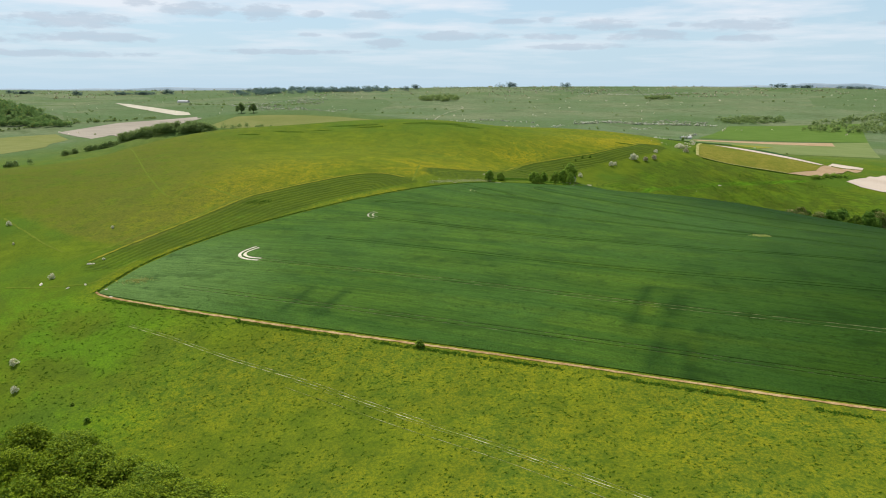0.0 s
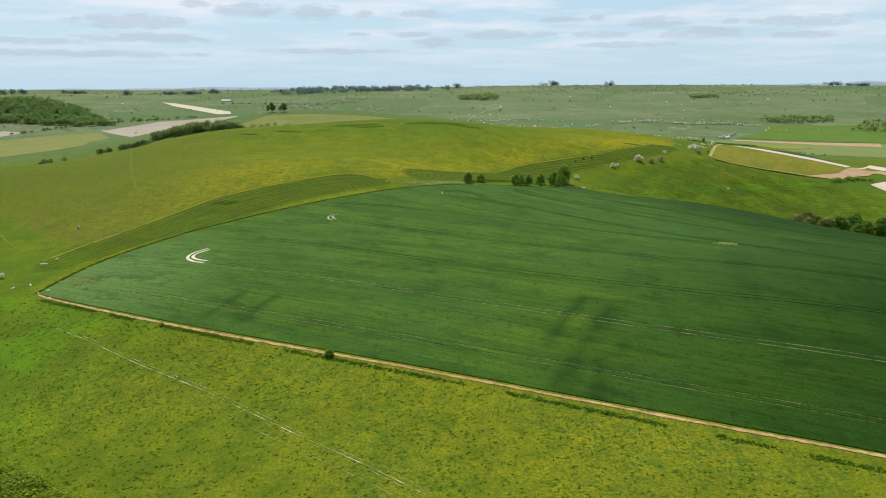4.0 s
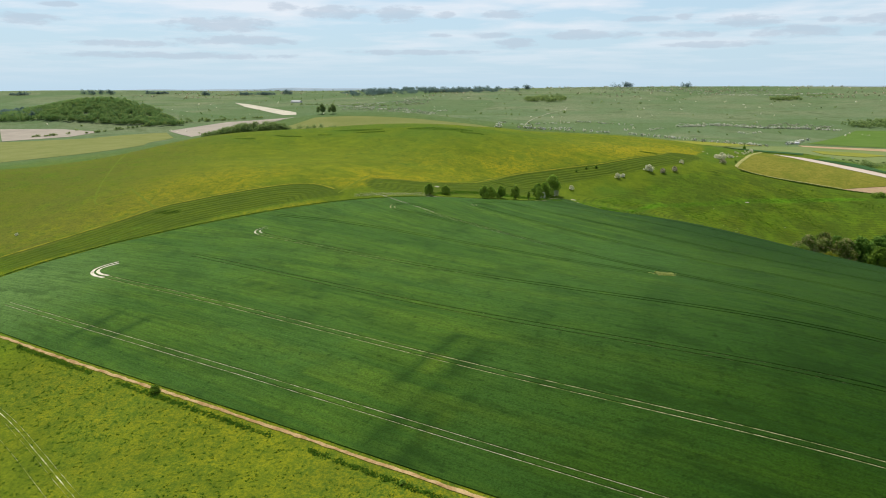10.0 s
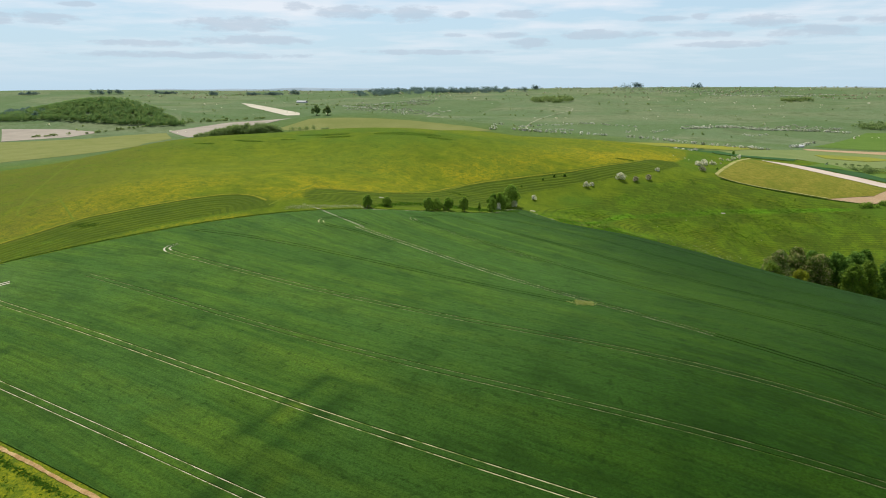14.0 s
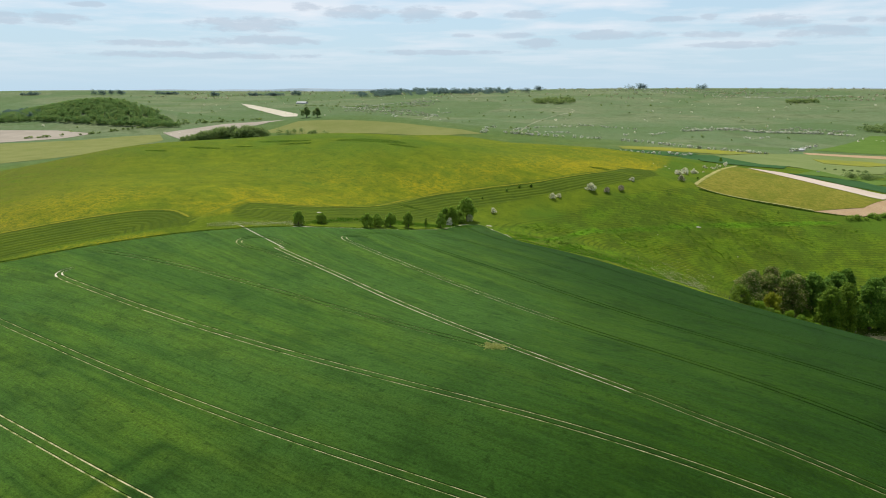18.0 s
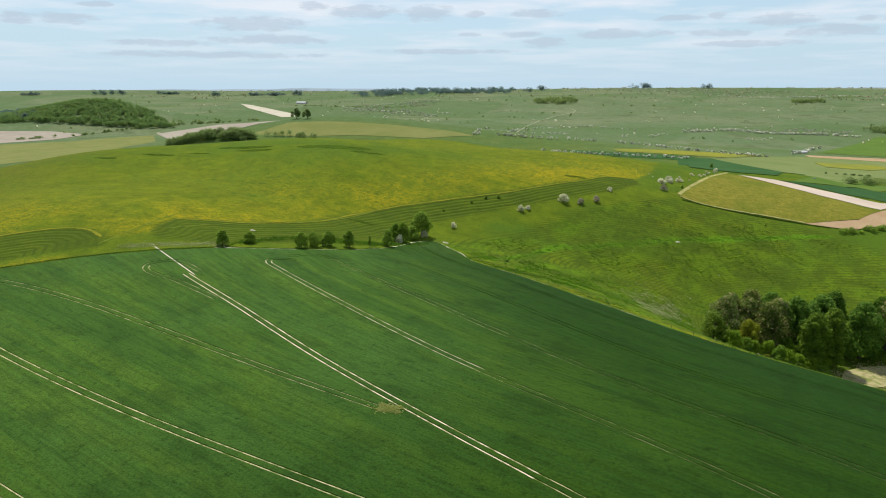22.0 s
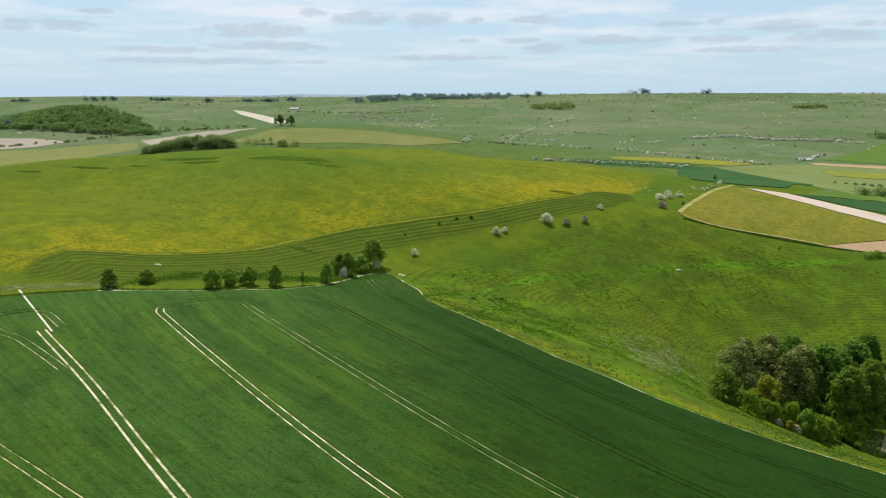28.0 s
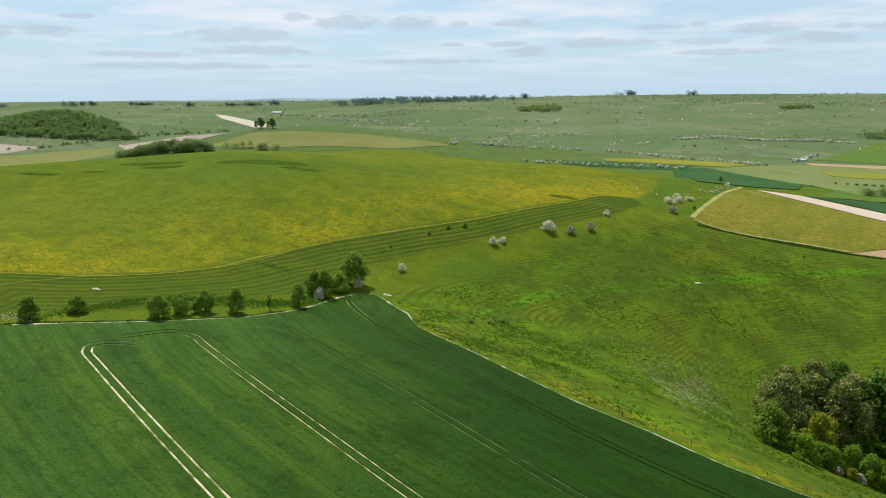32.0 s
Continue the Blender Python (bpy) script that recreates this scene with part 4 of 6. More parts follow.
# thinner yellow-green stands: a patch between the smears, and bouts along the rows
GOLDEN = [([(61, 199), (57, 192)], 2.6, 0.9), ([(66, 176), (63, 168)], 2.2, 0.5), ([(30, 190), (60, 180), (110, 165), (170, 148)], 4.0, 0.45), ([(-30, 224), (10, 205), (50, 190)], 2.6, 0.4), ([(40, 222), (80, 206), (130, 190), (190, 176)], 3.2, 0.4), ([(20, 262), (70, 240), (130, 216)], 2.6, 0.35), ([(60, 296), (100, 262), (130, 243)], 3.0, 0.3), ([(92, 432), (100, 424)], 5.0, 0.8), ([(100, 352), (140, 320), (190, 290)], 2.4, 0.35)]
FOOTPATH = [(5, 354), (9, 351), (24, 340), (33, 333.3)]
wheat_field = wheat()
for k, (pts, mat, wid, lab) in enumerate(WHEELS):
    pair = tagged(new("tramline"), lab, "tramline", "tramlines in the wheat", "structure")
    for s in (-0.95, 0.95):
        ribbon("wheel_mark", pts, wid + 0.1, mat, "", 0.05, s, ragged=0.05, seed=k * 2 + int(s > 0), parent=pair)
ribbon("footpath", FOOTPATH, 0.7, M_PATH, "narrow trodden chalk footpath through the wheat", 0.06, 0.1, ragged=0.05)
MEADOW_RUN = [(-96, 206.5), (-80, 197.5), (-59, 184.5), (-38, 172), (-22, 161), (-6, 149.5), (4, 142.5), (15, 134.5), (25, 126.5), (36, 117.5), (52, 104), (74, 86)]
for k, (off, wid, mat) in enumerate(((0.0, 0.15, M_GRASSY), (0.9, 0.06, M_GRASSY), (-0.8, 0.04, M_GRASSY), (-3.6, 0.07, M_GRASSY))):
    ribbon("meadow_wheeling", MEADOW_RUN[0 if k < 2 else 3:], wid, mat, "pale wheel mark across the flowering meadow" if k < 3 else "faint wheel mark across the flowering meadow", 0.05, off, ragged=0.7, seed=40 + k)
ribbon("headland_edge", CROP[8:19], 0.62, M_EDGE, "bare chalk edge of the wheat headland", 0.10, 0.62, ragged=0.8, seed=61)
ribbon("field_edge", CROP[18:29], 0.4, M_EDGE, "thin worn edge between wheat and coombe grass", 0.12, 0.6, ragged=0.6, seed=62)

for pts, w, lab in (([(-201, 321), (-178, 299), (-161, 282), (-149, 272)], 0.9, "faint trodden path over the flowering hill"), ([(-531, 1144), (-171, 407), (-126, 360), (-102, 336), (-92, 326)], 0.9, "faint trodden path over the flowering hill"), ([(-143, 264), (-133, 274), (-123, 292), (-110, 304), (-103, 319), (-92, 328)], 1.1, "faint trodden path over the flowering hill"), ([(-153, 240), (-141, 238), (-129, 238), (-121, 240), (-114, 258)], 0.8, "faint trodden path over the flowering hill"), ([(-15, 350), (-14, 368), (-13, 398)], 0.8, "faint trodden path over the flowering hill"), ([(-6, 374), (13, 400), (37, 432), (51, 464)], 0.9, "faint trodden path over the flowering hill")):
    ribbon("hill_path", pts, w, M_GRASSPATH, lab, 0.06, ragged=0.5, seed=len(pts) + int(w * 90))
# turf paths on the bank lips, with a sunlit highlight painted into their colour
for k, (pts, wid) in enumerate(((BANK_WEST[0:9], 1.3), (BANK_EAST[1:12], 1.1))):
    ribbon("hill_path", pts, wid, M_LIP, "pale turf path along the lip of the bank, its sunlight painted in", 0.08, ragged=0.5, seed=75 + k)
ribbon("mown_edge", [(209, 586), (215, 604), (227, 638), (241, 677), (258, 716)], 2.4, M_MOWN, "mown straw-coloured edge of the ley", 0.42, ragged=0.25, seed=71)
ribbon("ley_bank", [(209, 583), (217, 579), (228, 578), (245, 580), (263, 582), (281, 582)], 1.3, M_MOWN, "pale dry grass along the foot of the ley", 0.45, ragged=0.35, seed=72)


def far_ridge(x1, x2, y, rise, seed):
    """A hazy ridge at the edge of sight: a long low mound."""
    xs = np.arange(x1, x2 + 1, 60.0)
    u = (xs - x1) / (x2 - x1)
    top = rise * np.sin(math.pi * u) ** 0.6 * (0.75 + 0.25 * np.sin(u * 9 + seed) + 0.12 * np.sin(u * 31))
    rows = [np.column_stack([xs, np.full(len(xs), y + dy), height(xs, np.full(len(xs), y)) + k * top - 6 * (k == 0)]) for dy, k in ((-60, 0), (-30, 0.7), (0, 1), (40, 0.6), (70, 0))]
    n = len(xs)
    i = np.arange(n - 1)
    me = fast_mesh("far_ridge", np.concatenate(rows), np.concatenate([np.stack([k * n + i, k * n + i + 1, (k + 1) * n + i + 1, (k + 1) * n + i], -1) for k in range(4)]))
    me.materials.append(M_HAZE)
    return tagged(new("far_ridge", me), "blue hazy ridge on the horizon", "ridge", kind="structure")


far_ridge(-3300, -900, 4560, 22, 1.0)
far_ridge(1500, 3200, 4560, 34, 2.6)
ribbon("far_chalk_path", [(-46, 2852), (66, 2721), (64, 2583), (15, 2392), (-22, 2010), (-3, 1336)], 1.7, M_FARROAD, "winding chalk path on the far down", 0.9, step=12, ragged=0.3, seed=81)

# ---------------------------------------------------------------- growth


def part(name, me, mat, parent, label=""):
    me.materials.append(mat)
    ob = new(name, me)
    ob.parent = parent
    if label:
        ob["label"] = label
    return ob


def leaf_cloud(rng, lobes, n, size, flat=0.8, fill=0.35):
    """Leaf sprays on the skins of overlapping lobes (x, y, z, r): four-cornered, turned every way, mostly outwards."""
    lobes = np.array(lobes, float)
    pick = rng.choice(len(lobes), n, p=lobes[:, 3] ** 2 / (lobes[:, 3] ** 2).sum())
    d = rng.normal(size=(n, 3))
    d /= np.linalg.norm(d, axis=1)[:, None]
    d[:, 2] = np.where(d[:, 2] < -0.8, -d[:, 2], d[:, 2])
    lump = 1 + 0.24 * np.sin(d[:, 0] * 7 + pick) * np.sin(d[:, 1] * 6 + pick * 2) + 0.16 * np.sin(d[:, 2] * 9 + pick)
    rad = lobes[pick, 3] * lump * (1 - fill * rng.random(n) ** 2.2)
    p = lobes[pick, :3] + d * rad[:, None] * np.array([1, 1, flat])
    nrm = d * 0.65 + rng.normal(size=(n, 3)) * 0.45 + np.array([-0.40, 0.18, 0.65])
    nrm /= np.linalg.norm(nrm, axis=1)[:, None]
    t = np.cross(nrm, rng.normal(size=(n, 3)))
    t /= np.linalg.norm(t, axis=1)[:, None]
    b = np.cross(nrm, t)
    s = size * (0.6 + 0.8 * rng.random(n))[:, None]
    q = np.stack([p + t * s, p + b * s * 0.62, p - t * s * 0.9, p - b * s * 0.55 + nrm * s * 0.15], 1)
    return q.reshape(-1, 3), np.arange(4 * n).reshape(-1, 4)


def limb_rows(path, radii, sides=7):
    v, f = [], []
    for k, (p, r) in enumerate(zip(path, radii)):
        for s in range(sides):
            a = 2 * math.pi * s / sides
            v.append((p[0] + r * math.cos(a), p[1] + r * math.sin(a), p[2]))
    for k in range(len(path) - 1):
        for s in range(sides):
            f.append((k * sides + s, k * sides + (s + 1) % sides, (k + 1) * sides + (s + 1) % sides, (k + 1) * sides + s))
    return v, f


def trunk_mesh(rng, h, r, limbs, spread):
    """A tapered trunk with a flared foot and rising limbs."""
    v, f = limb_rows([(0, 0, -0.5), (0, 0, 0.1 * h), (0.03 * h, 0, 0.4 * h), (0.02 * h, 0.03 * h, 0.8 * h)], [1.5 * r, r, 0.75 * r, 0.2 * r])
    for k in range(limbs):
        a = 2 * math.pi * (k + rng.random() * 0.6) / limbs
        z0 = h * (0.25 + 0.3 * rng.random())
        e = spread * (0.55 + 0.35 * rng.random())
        lv, lf = limb_rows([(0, 0, z0), (0.5 * e * math.cos(a), 0.5 * e * math.sin(a), z0 + 0.22 * h), (e * math.cos(a), e * math.sin(a), z0 + 0.38 * h)], [0.45 * r, 0.3 * r, 0.08 * r], 5)
        o = len(v)
        v += lv
        f += [tuple(i + o for i in q) for q in lf]
    return fast_mesh("trunk", v, f)


def crown_lobes(rng, h, w, base, n, lean=0.0):
    """Lobes that fill an uneven crown from base to h, w wide."""
    out = [(0, 0, base + (h - base) * 0.45, min(w / 2, (h - base) / 2) * 0.72)]
    for k in range(n):
        u = (k + 0.5) / n
        a = k * 2.4 + rng.random() * 1.5
        z = base + (h - base) * (0.10 + 0.82 * u)
        prof = math.sin(math.pi * (0.34 + 0.60 * u)) ** 0.8
        lr = w * (0.09 + 0.14 * rng.random())
        rr = (w / 2 * prof) * (0.55 + 0.62 * rng.random()) - 0.3 * lr
        out.append((rr * math.cos(a) + lean * u, rr * math.sin(a), min(z, h - lr * 0.7), lr))
    return out


def make_tree(name, label, category, h, w, mat, seed, n=2600, size=0.34, base=0.18, lobes=14, trunk=None, blossom=None):
    rng = np.random.default_rng(seed)
    t = tagged(new(name), label, category)
    part("trunk", trunk_mesh(rng, h, trunk or h * 0.028, 6, w / 2), M_BARK, t)
    v, f = leaf_cloud(rng, crown_lobes(rng, h, w, h * base, lobes), n, size)
    part("crown", fast_mesh("crown", v, f), mat, t)
    if blossom:
        v, f = leaf_cloud(rng, crown_lobes(rng, h * 0.8, w * 0.9, h * base, 7), n // 3, size, fill=0.1)
        part("blossom", fast_mesh("blossom", v, f), blossom, t, "white may blossom")
    return t


def at(x, y, turn=0.0, s=1.0, sz=None, sink=0.0):
    z = float(height(x, y)) - sink
    return Matrix.Translation((x, y, z)) @ Matrix.Rotation(turn, 4, "Z") @ Matrix.Diagonal((s, s, sz or s, 1))


def put(thing, x, y, turn=0.0, s=1.0, sz=None, sink=0.0):
    thing.matrix_basis = at(x, y, turn, s, sz, sink)
    return thing


def plant(proto, spots, group="", label=""):
    """The first spot takes the thing itself, the others copies: rows of x, y, width factor, height factor."""
    if group:
        proto["group"] = group
    for k, (x, y, s, sz) in enumerate(spots[1:]):
        c = copy_thing(proto, at(x, y, 1.7 * k + 0.6, s, sz))
        if label:
            c["label"] = label
    x, y, s, sz = spots[0]
    put(proto, x, y, 0.3, s, sz)


ROW = "trees along the wheat headland"
plant(make_tree("ash_tree", "dark green young ash tree beside the wheat headland", "tree", 6.4, 4.8, M_LEAF_DARK, 3, 4600, 0.22, 0.0, 22), [(24.3, 367.2, 1.02, 0.90), (63.0, 397.6, 1.04, 1.15), (74.3, 414.2, 0.92, 1.14)], ROW)
plant(make_tree("field_maple", "round dark green field maple beside the wheat", "tree", 5.2, 5.2, M_LEAF_DARK, 4, 4200, 0.22, 0.0, 20), [(30.7, 376.2, 0.77, 0.83), (48.9, 382.8, 0.95, 1.17), (51.8, 388.3, 0.88, 1.10), (55.9, 393.7, 0.95, 1.18), (75.8, 430.8, 1.23, 1.63), (78.3, 439.0, 1.21, 1.16)], ROW)
plant(make_tree("sapling", "thin green sapling in rough grass", "tree", 3.6, 1.5, M_LEAF, 5, 420, 0.24, 0.1, 8), [(69.2, 405.2, 1.10, 1.38), (54.2, 390.9, 1.38, 0.92)], ROW)
plant(make_tree("headland_tree", "tall dark green tree at the field corner", "tree", 10.5, 8.0, M_LEAF_DARK, 6, 7000, 0.26, 0.04, 26), [(80.5, 448.1, 1.14, 1.06)])
plant(make_tree("pale_maple", "lighter green tree with some may blossom", "tree", 6.6, 5.6, M_LEAF, 8, 4000, 0.24, 0.0, 16), [(72.9, 431.1, 1.09, 1.14)])


MAYS = "hawthorns on the hillside"
plant(make_tree("hawthorn", "hawthorn bush covered in white blossom on the bank", "bush", 4.6, 6.2, M_MAY, 11, 3000, 0.18, 0.0, 26, 0.1), [(142, 530, 1, 1), (120.5, 509, 0.62, 0.72), (124, 512.5, 0.5, 0.5), (167, 561, 0.52, 0.55), (91, 471, 0.5, 0.62), (82.4, 446.2, 0.52, 0.90), (75.9, 427.4, 0.49, 0.77), (75.8, 446.4, 0.58, 0.68), (-122, 190, 0.42, 0.46), (-115, 178, 0.34, 0.4), (-139.5, 245.5, 0.38, 0.4), (-193, 311, 0.38, 0.42), (-141, 298.5, 0.22, 0.26), (-176, 285, 0.18, 0.22), (-128, 261, 0.2, 0.2)], MAYS)
plant(make_tree("fading_hawthorn", "hawthorn bush with browning pink blossom", "bush", 3.6, 4.2, M_MAY_PINK, 12, 1700, 0.19, 0.02, 16, 0.08), [(151, 532.5, 0.9, 0.85), (159.5, 539.5, 0.9, 0.95), (200, 589, 1.0, 1.05)], MAYS)
plant(make_tree("scrub_bush", "small dark green scrub bush in the turf", "bush", 1.8, 2.2, M_LEAF_DARK, 13, 520, 0.22, 0.0, 6, 0.05), [(107, 519, 1, 1), (100.5, 515, 0.9, 1), (94, 506, 0.7, 0.8), (82.5, 488, 0.6, 0.6), (-6, 182, 1.15, 1.15), (-61.5, 204.2, 0.7, 0.55), (61, 153.5, 0.6, 0.5), (-89, 164, 0.9, 0.7), (-96, 171, 0.5, 0.4), (128, 442, 1.3, 0.7), (131, 447, 1.1, 0.6), (122, 437, 1.0, 0.5), (213, 607, 0.9, 1.0), (251, 752, 1.2, 2.2), (256, 566, 0.6, 0.6)], "scrub bushes in the turf")
hr = np.random.default_rng(15)
for k in range(26):
    u = (k + hr.random()) / 26
    s = (0.52 if k < 6 else 0.34) * (0.6 + 0.8 * hr.random())
    copy = copy_thing(bpy.data.objects["hawthorn" if hr.random() < 0.72 else "scrub_bush"], at(203 + 48 * u + hr.normal() * (3.5 - 2 * u), 604 + 116 * u + hr.normal() * 3, k * 1.1, s * 1.2, s))
    copy["label"], copy["group"] = "white-flowering hawthorn in the hedge beside the ley", "hawthorns beside the ley"
    if copy.name.startswith("scrub"):
        copy["label"] = "small green bush in the hedge beside the ley"

# the hanger in the coombe: tall crowns, a skirt of lighter shrubs
HANGER = "trees of the coombe wood"
plant(make_tree("beech_tree", "tall dark green broadleaf tree in the coombe wood", "tree", 21, 14, M_BEECH, 21, 15000, 0.40, 0.0, 46), [(244, 442, 1, 1.18), (257, 453, 1.05, 1.12), (272, 447, 1.1, 1.18), (296, 455, 1.0, 1.12), (266, 467, 0.9, 0.95), (302, 441, 1.0, 1.12), (238, 458, 0.9, 0.90), (284, 459, 1.0, 1.06), (316, 425, 1.0, 1.12), (322, 447, 1.0, 1.12), (304, 463, 1.0, 1.01)], HANGER)
plant(make_tree("chestnut_tree", "tall tree with pale flower candles in the coombe wood", "tree", 19, 14, M_CHESTNUT, 22, 20000, 0.32, 0.0, 46), [(225, 439, 1.0, 1.0), (237, 441, 1.0, 1.15), (214, 429, 0.9, 0.96), (226, 444, 1.0, 1.14), (231, 432, 0.95, 1.12), (284, 455, 0.95, 1.12), (218, 442, 0.85, 0.95)], HANGER)
plant(make_tree("lime_tree", "tall fresh green tree in the coombe wood", "tree", 20, 11, M_LIME, 23, 13000, 0.38, 0.0, 40), [(247, 426, 1.0, 1.21), (256, 434, 1.0, 1.29), (312, 452, 1.0, 1.06)], HANGER)
plant(make_tree("golden_shrub_tree", "rounded yellow-green small tree at the wood edge", "tree", 10, 10, M_LEAF_YELLOW, 24, 4200, 0.34, 0.0, 18), [(221, 417, 0.95, 1.3), (226, 407, 0.3, 0.32)], HANGER)
plant(make_tree("rounded_maple", "rounded olive green tree at the wood edge", "tree", 11, 12.5, M_LIME, 27, 4600, 0.34, 0.0, 18), [(207, 412, 1.0, 1.0)], HANGER)
plant(make_tree("elder_shrub", "bright green shrub at the foot of the wood", "bush", 5.5, 6, M_LEAF_LIGHT, 25, 4200, 0.24, 0.0, 22, 0.1), [(213.3, 404.6, 1.03, 1.28), (221.9, 409.6, 0.87, 1.16), (227.9, 412.8, 1.07, 1.53), (233.9, 408.3, 1.09, 1.48), (232.7, 431.8, 1.28, 1.67), (240, 417, 1.1, 1.2), (246, 421, 1.1, 1.1), (252, 428, 1.1, 1.2), (283, 440, 0.7, 0.6), (290, 443, 0.9, 0.8)], "shrubs at the foot of the wood")
plant(make_tree("hazel_shrub", "mid green shrub at the foot of the wood", "bush", 5.5, 5.5, M_LEAF, 26, 4200, 0.24, 0.0, 22, 0.1), [(210.4, 408.0, 0.95, 1.05), (218.5, 408.9, 0.95, 1.15), (231.1, 409.1, 1.14, 1.49), (238.3, 430.2, 1.43, 1.76), (236.5, 413, 1.0, 1.1), (249, 417, 0.9, 0.9), (256, 437, 1.1, 1.2), (277, 447, 0.8, 0.8)], "shrubs at the foot of the wood")

for x, y, s in ((222.5, 406.6, 0.5), (227.7, 406.8, 0.6), (212.8, 406.5, 0.3)):
    copy = copy_thing(bpy.data.objects["fading_hawthorn"], at(x, y, x, s * 1.2, s * 1.4))
    copy["label"], copy["group"] = "pale flowering shrub at the foot of the wood", "shrubs at the foot of the wood"

# the copse below the camera at the start
COPSE = "trees of the near copse"
plant(make_tree("copse_oak", "fresh green oak crown in the near copse", "tree", 14, 13, M_COPSE, 31, 22000, 0.25, 0.0, 60), [(-94, 147, 1.0, 0.85), (-75, 138, 1.0, 0.75), (-60, 133, 1.0, 0.59), (-62, 125, 1.0, 0.71), (-50, 127, 1.0, 0.47), (-83, 125, 1.0, 1.01), (-83, 146, 1.0, 0.70), (-68, 136, 1.0, 0.64), (-84, 134, 1.0, 0.89), (-68, 123, 1.0, 0.80)], COPSE)
plant(make_tree("copse_ash", "bright green ash crown in the near copse", "tree", 13, 13, M_COPSE, 32, 22000, 0.25, 0.0, 60), [(-84, 141, 1.0, 0.85), (-77, 129, 1.0, 0.88), (-102, 141, 1.0, 1.07), (-40, 121, 1.0, 0.45), (-49, 115, 1.0, 0.62), (-61, 115, 1.0, 0.79), (-73, 112, 1.0, 1.04), (-89, 121, 1.0, 1.20), (-56, 129, 1.0, 0.57), (-91, 137, 1.0, 1.06), (-45, 122, 1.0, 0.45), (-58, 119, 1.0, 0.70)], COPSE)

# chalk bared by rabbits and hooves
def scrape(x, y, w, l, turn, label):
    """A low uneven heap of bare chalk."""
    rng = np.random.default_rng(int(abs(x * 7 + y)))
    v = [(0, 0, 0.32)]
    n = 14
    for ring, (rr, zz) in enumerate(((0.5, 0.26), (1.0, -0.12))):
        for k in range(n):
            a = 2 * math.pi * k / n
            r = rr * (0.75 + 0.4 * rng.random())
            v.append((r * math.cos(a) * w / 2, r * math.sin(a) * l / 2, zz * (0.7 + 0.5 * rng.random())))
    tri = [(0, 1 + k, 1 + (k + 1) % n) for k in range(n)]
    me = bpy.data.meshes.new("chalk_scrape")
    me.from_pydata(v, [], tri + [(1 + k, 1 + n + k, 1 + n + (k + 1) % n, 1 + (k + 1) % n) for k in range(n)])
    me.materials.append(M_PATH)
    ob = tagged(new("chalk_scrape", me), label, "chalk", "bare chalk scrapes")
    ob.matrix_basis = at(x, y, turn)
    return ob


# coombe heap stands in for a concrete trough, spur heaps for unidentified white spots
for x, y, w, l, tn, lab in ((-131, 257.5, 4.6, 1.3, 0.1, "bare white chalk scrape in the turf"), (-141, 241, 1.2, 4.2, 0.35, "bare white chalk scrape below a hawthorn"), (-124, 238, 1.0, 2.2, 0.6, "bare white chalk scrape by the field corner"), (-129, 236, 0.8, 1.8, -0.5, "bare white chalk scrape by the field corner"), (-114, 232.5, 2.2, 1.4, 0.4, "heap of white chalk at the wheat corner"), (-110, 226.5, 2.4, 1.2, -0.3, "heap of white chalk at the wheat corner"), (23, 393.5, 2.8, 1.3, 0.1, "small pale chalk heap on the terraced bank"), (203, 519.5, 3.4, 1.7, 0.2, "small pale heap standing in for a trough in the coombe turf"), (92, 446.3, 4.2, 1.6, -0.3, "bare white chalk at the wheat corner"), (194, 636, 1.8, 1.0, 0.2, "small pale heap on the spur"), (196, 629, 1.5, 1.0, 0.7, "small pale heap on the spur"), (186, 640, 1.2, 0.7, 0.7, "small pale heap on the spur"), (179, 498, 0.7, 0.5, 0.3, "lump of white chalk in the turf"), (161, 478, 0.7, 0.5, 1.3, "lump of white chalk in the turf"), (205, 470, 0.7, 0.6, 0.8, "lump of white chalk in the turf"), (222, 500, 0.6, 0.5, 0.2, "lump of white chalk in the turf")):
    scrape(x, y, w, l, tn, lab)


def scatter(name, spots, size, per, mat, label, rise=0.25, wide=0.5, seed=1, category="grass"):
    """Many low tufts in one mesh."""
    rng = np.random.default_rng(seed)
    spots = np.asarray(spots, float)
    n = len(spots) * per
    c = np.repeat(spots, per, 0)
    x = c[:, 0] + rng.normal(size=n) * wide
    y = c[:, 1] + rng.normal(size=n) * wide * 0.7
    z = height(x, y) + rise * rng.random(n)
    p = np.stack([x, y, z], -1)
    a = rng.random(n) * 2 * math.pi
    t = np.stack([np.cos(a), np.sin(a), 0.15 * rng.normal(size=n)], -1)
    u = np.stack([-np.sin(a) * 0.5, np.cos(a) * 0.5, 0.75 * np.ones(n)], -1)
    s = size * (0.6 + 0.8 * rng.random(n))[:, None]
    q = np.stack([p - t * s - u * s * 0.2, p + t * s - u * s * 0.2, p + t * s * 0.5 + u * s, p - t * s * 0.6 + u * s * 0.9], 1)
    me = fast_mesh(name, q.reshape(-1, 3), np.arange(4 * n).reshape(-1, 4))
    me.materials.append(mat)
    return tagged(new(name, me), label, category, kind="stuff")


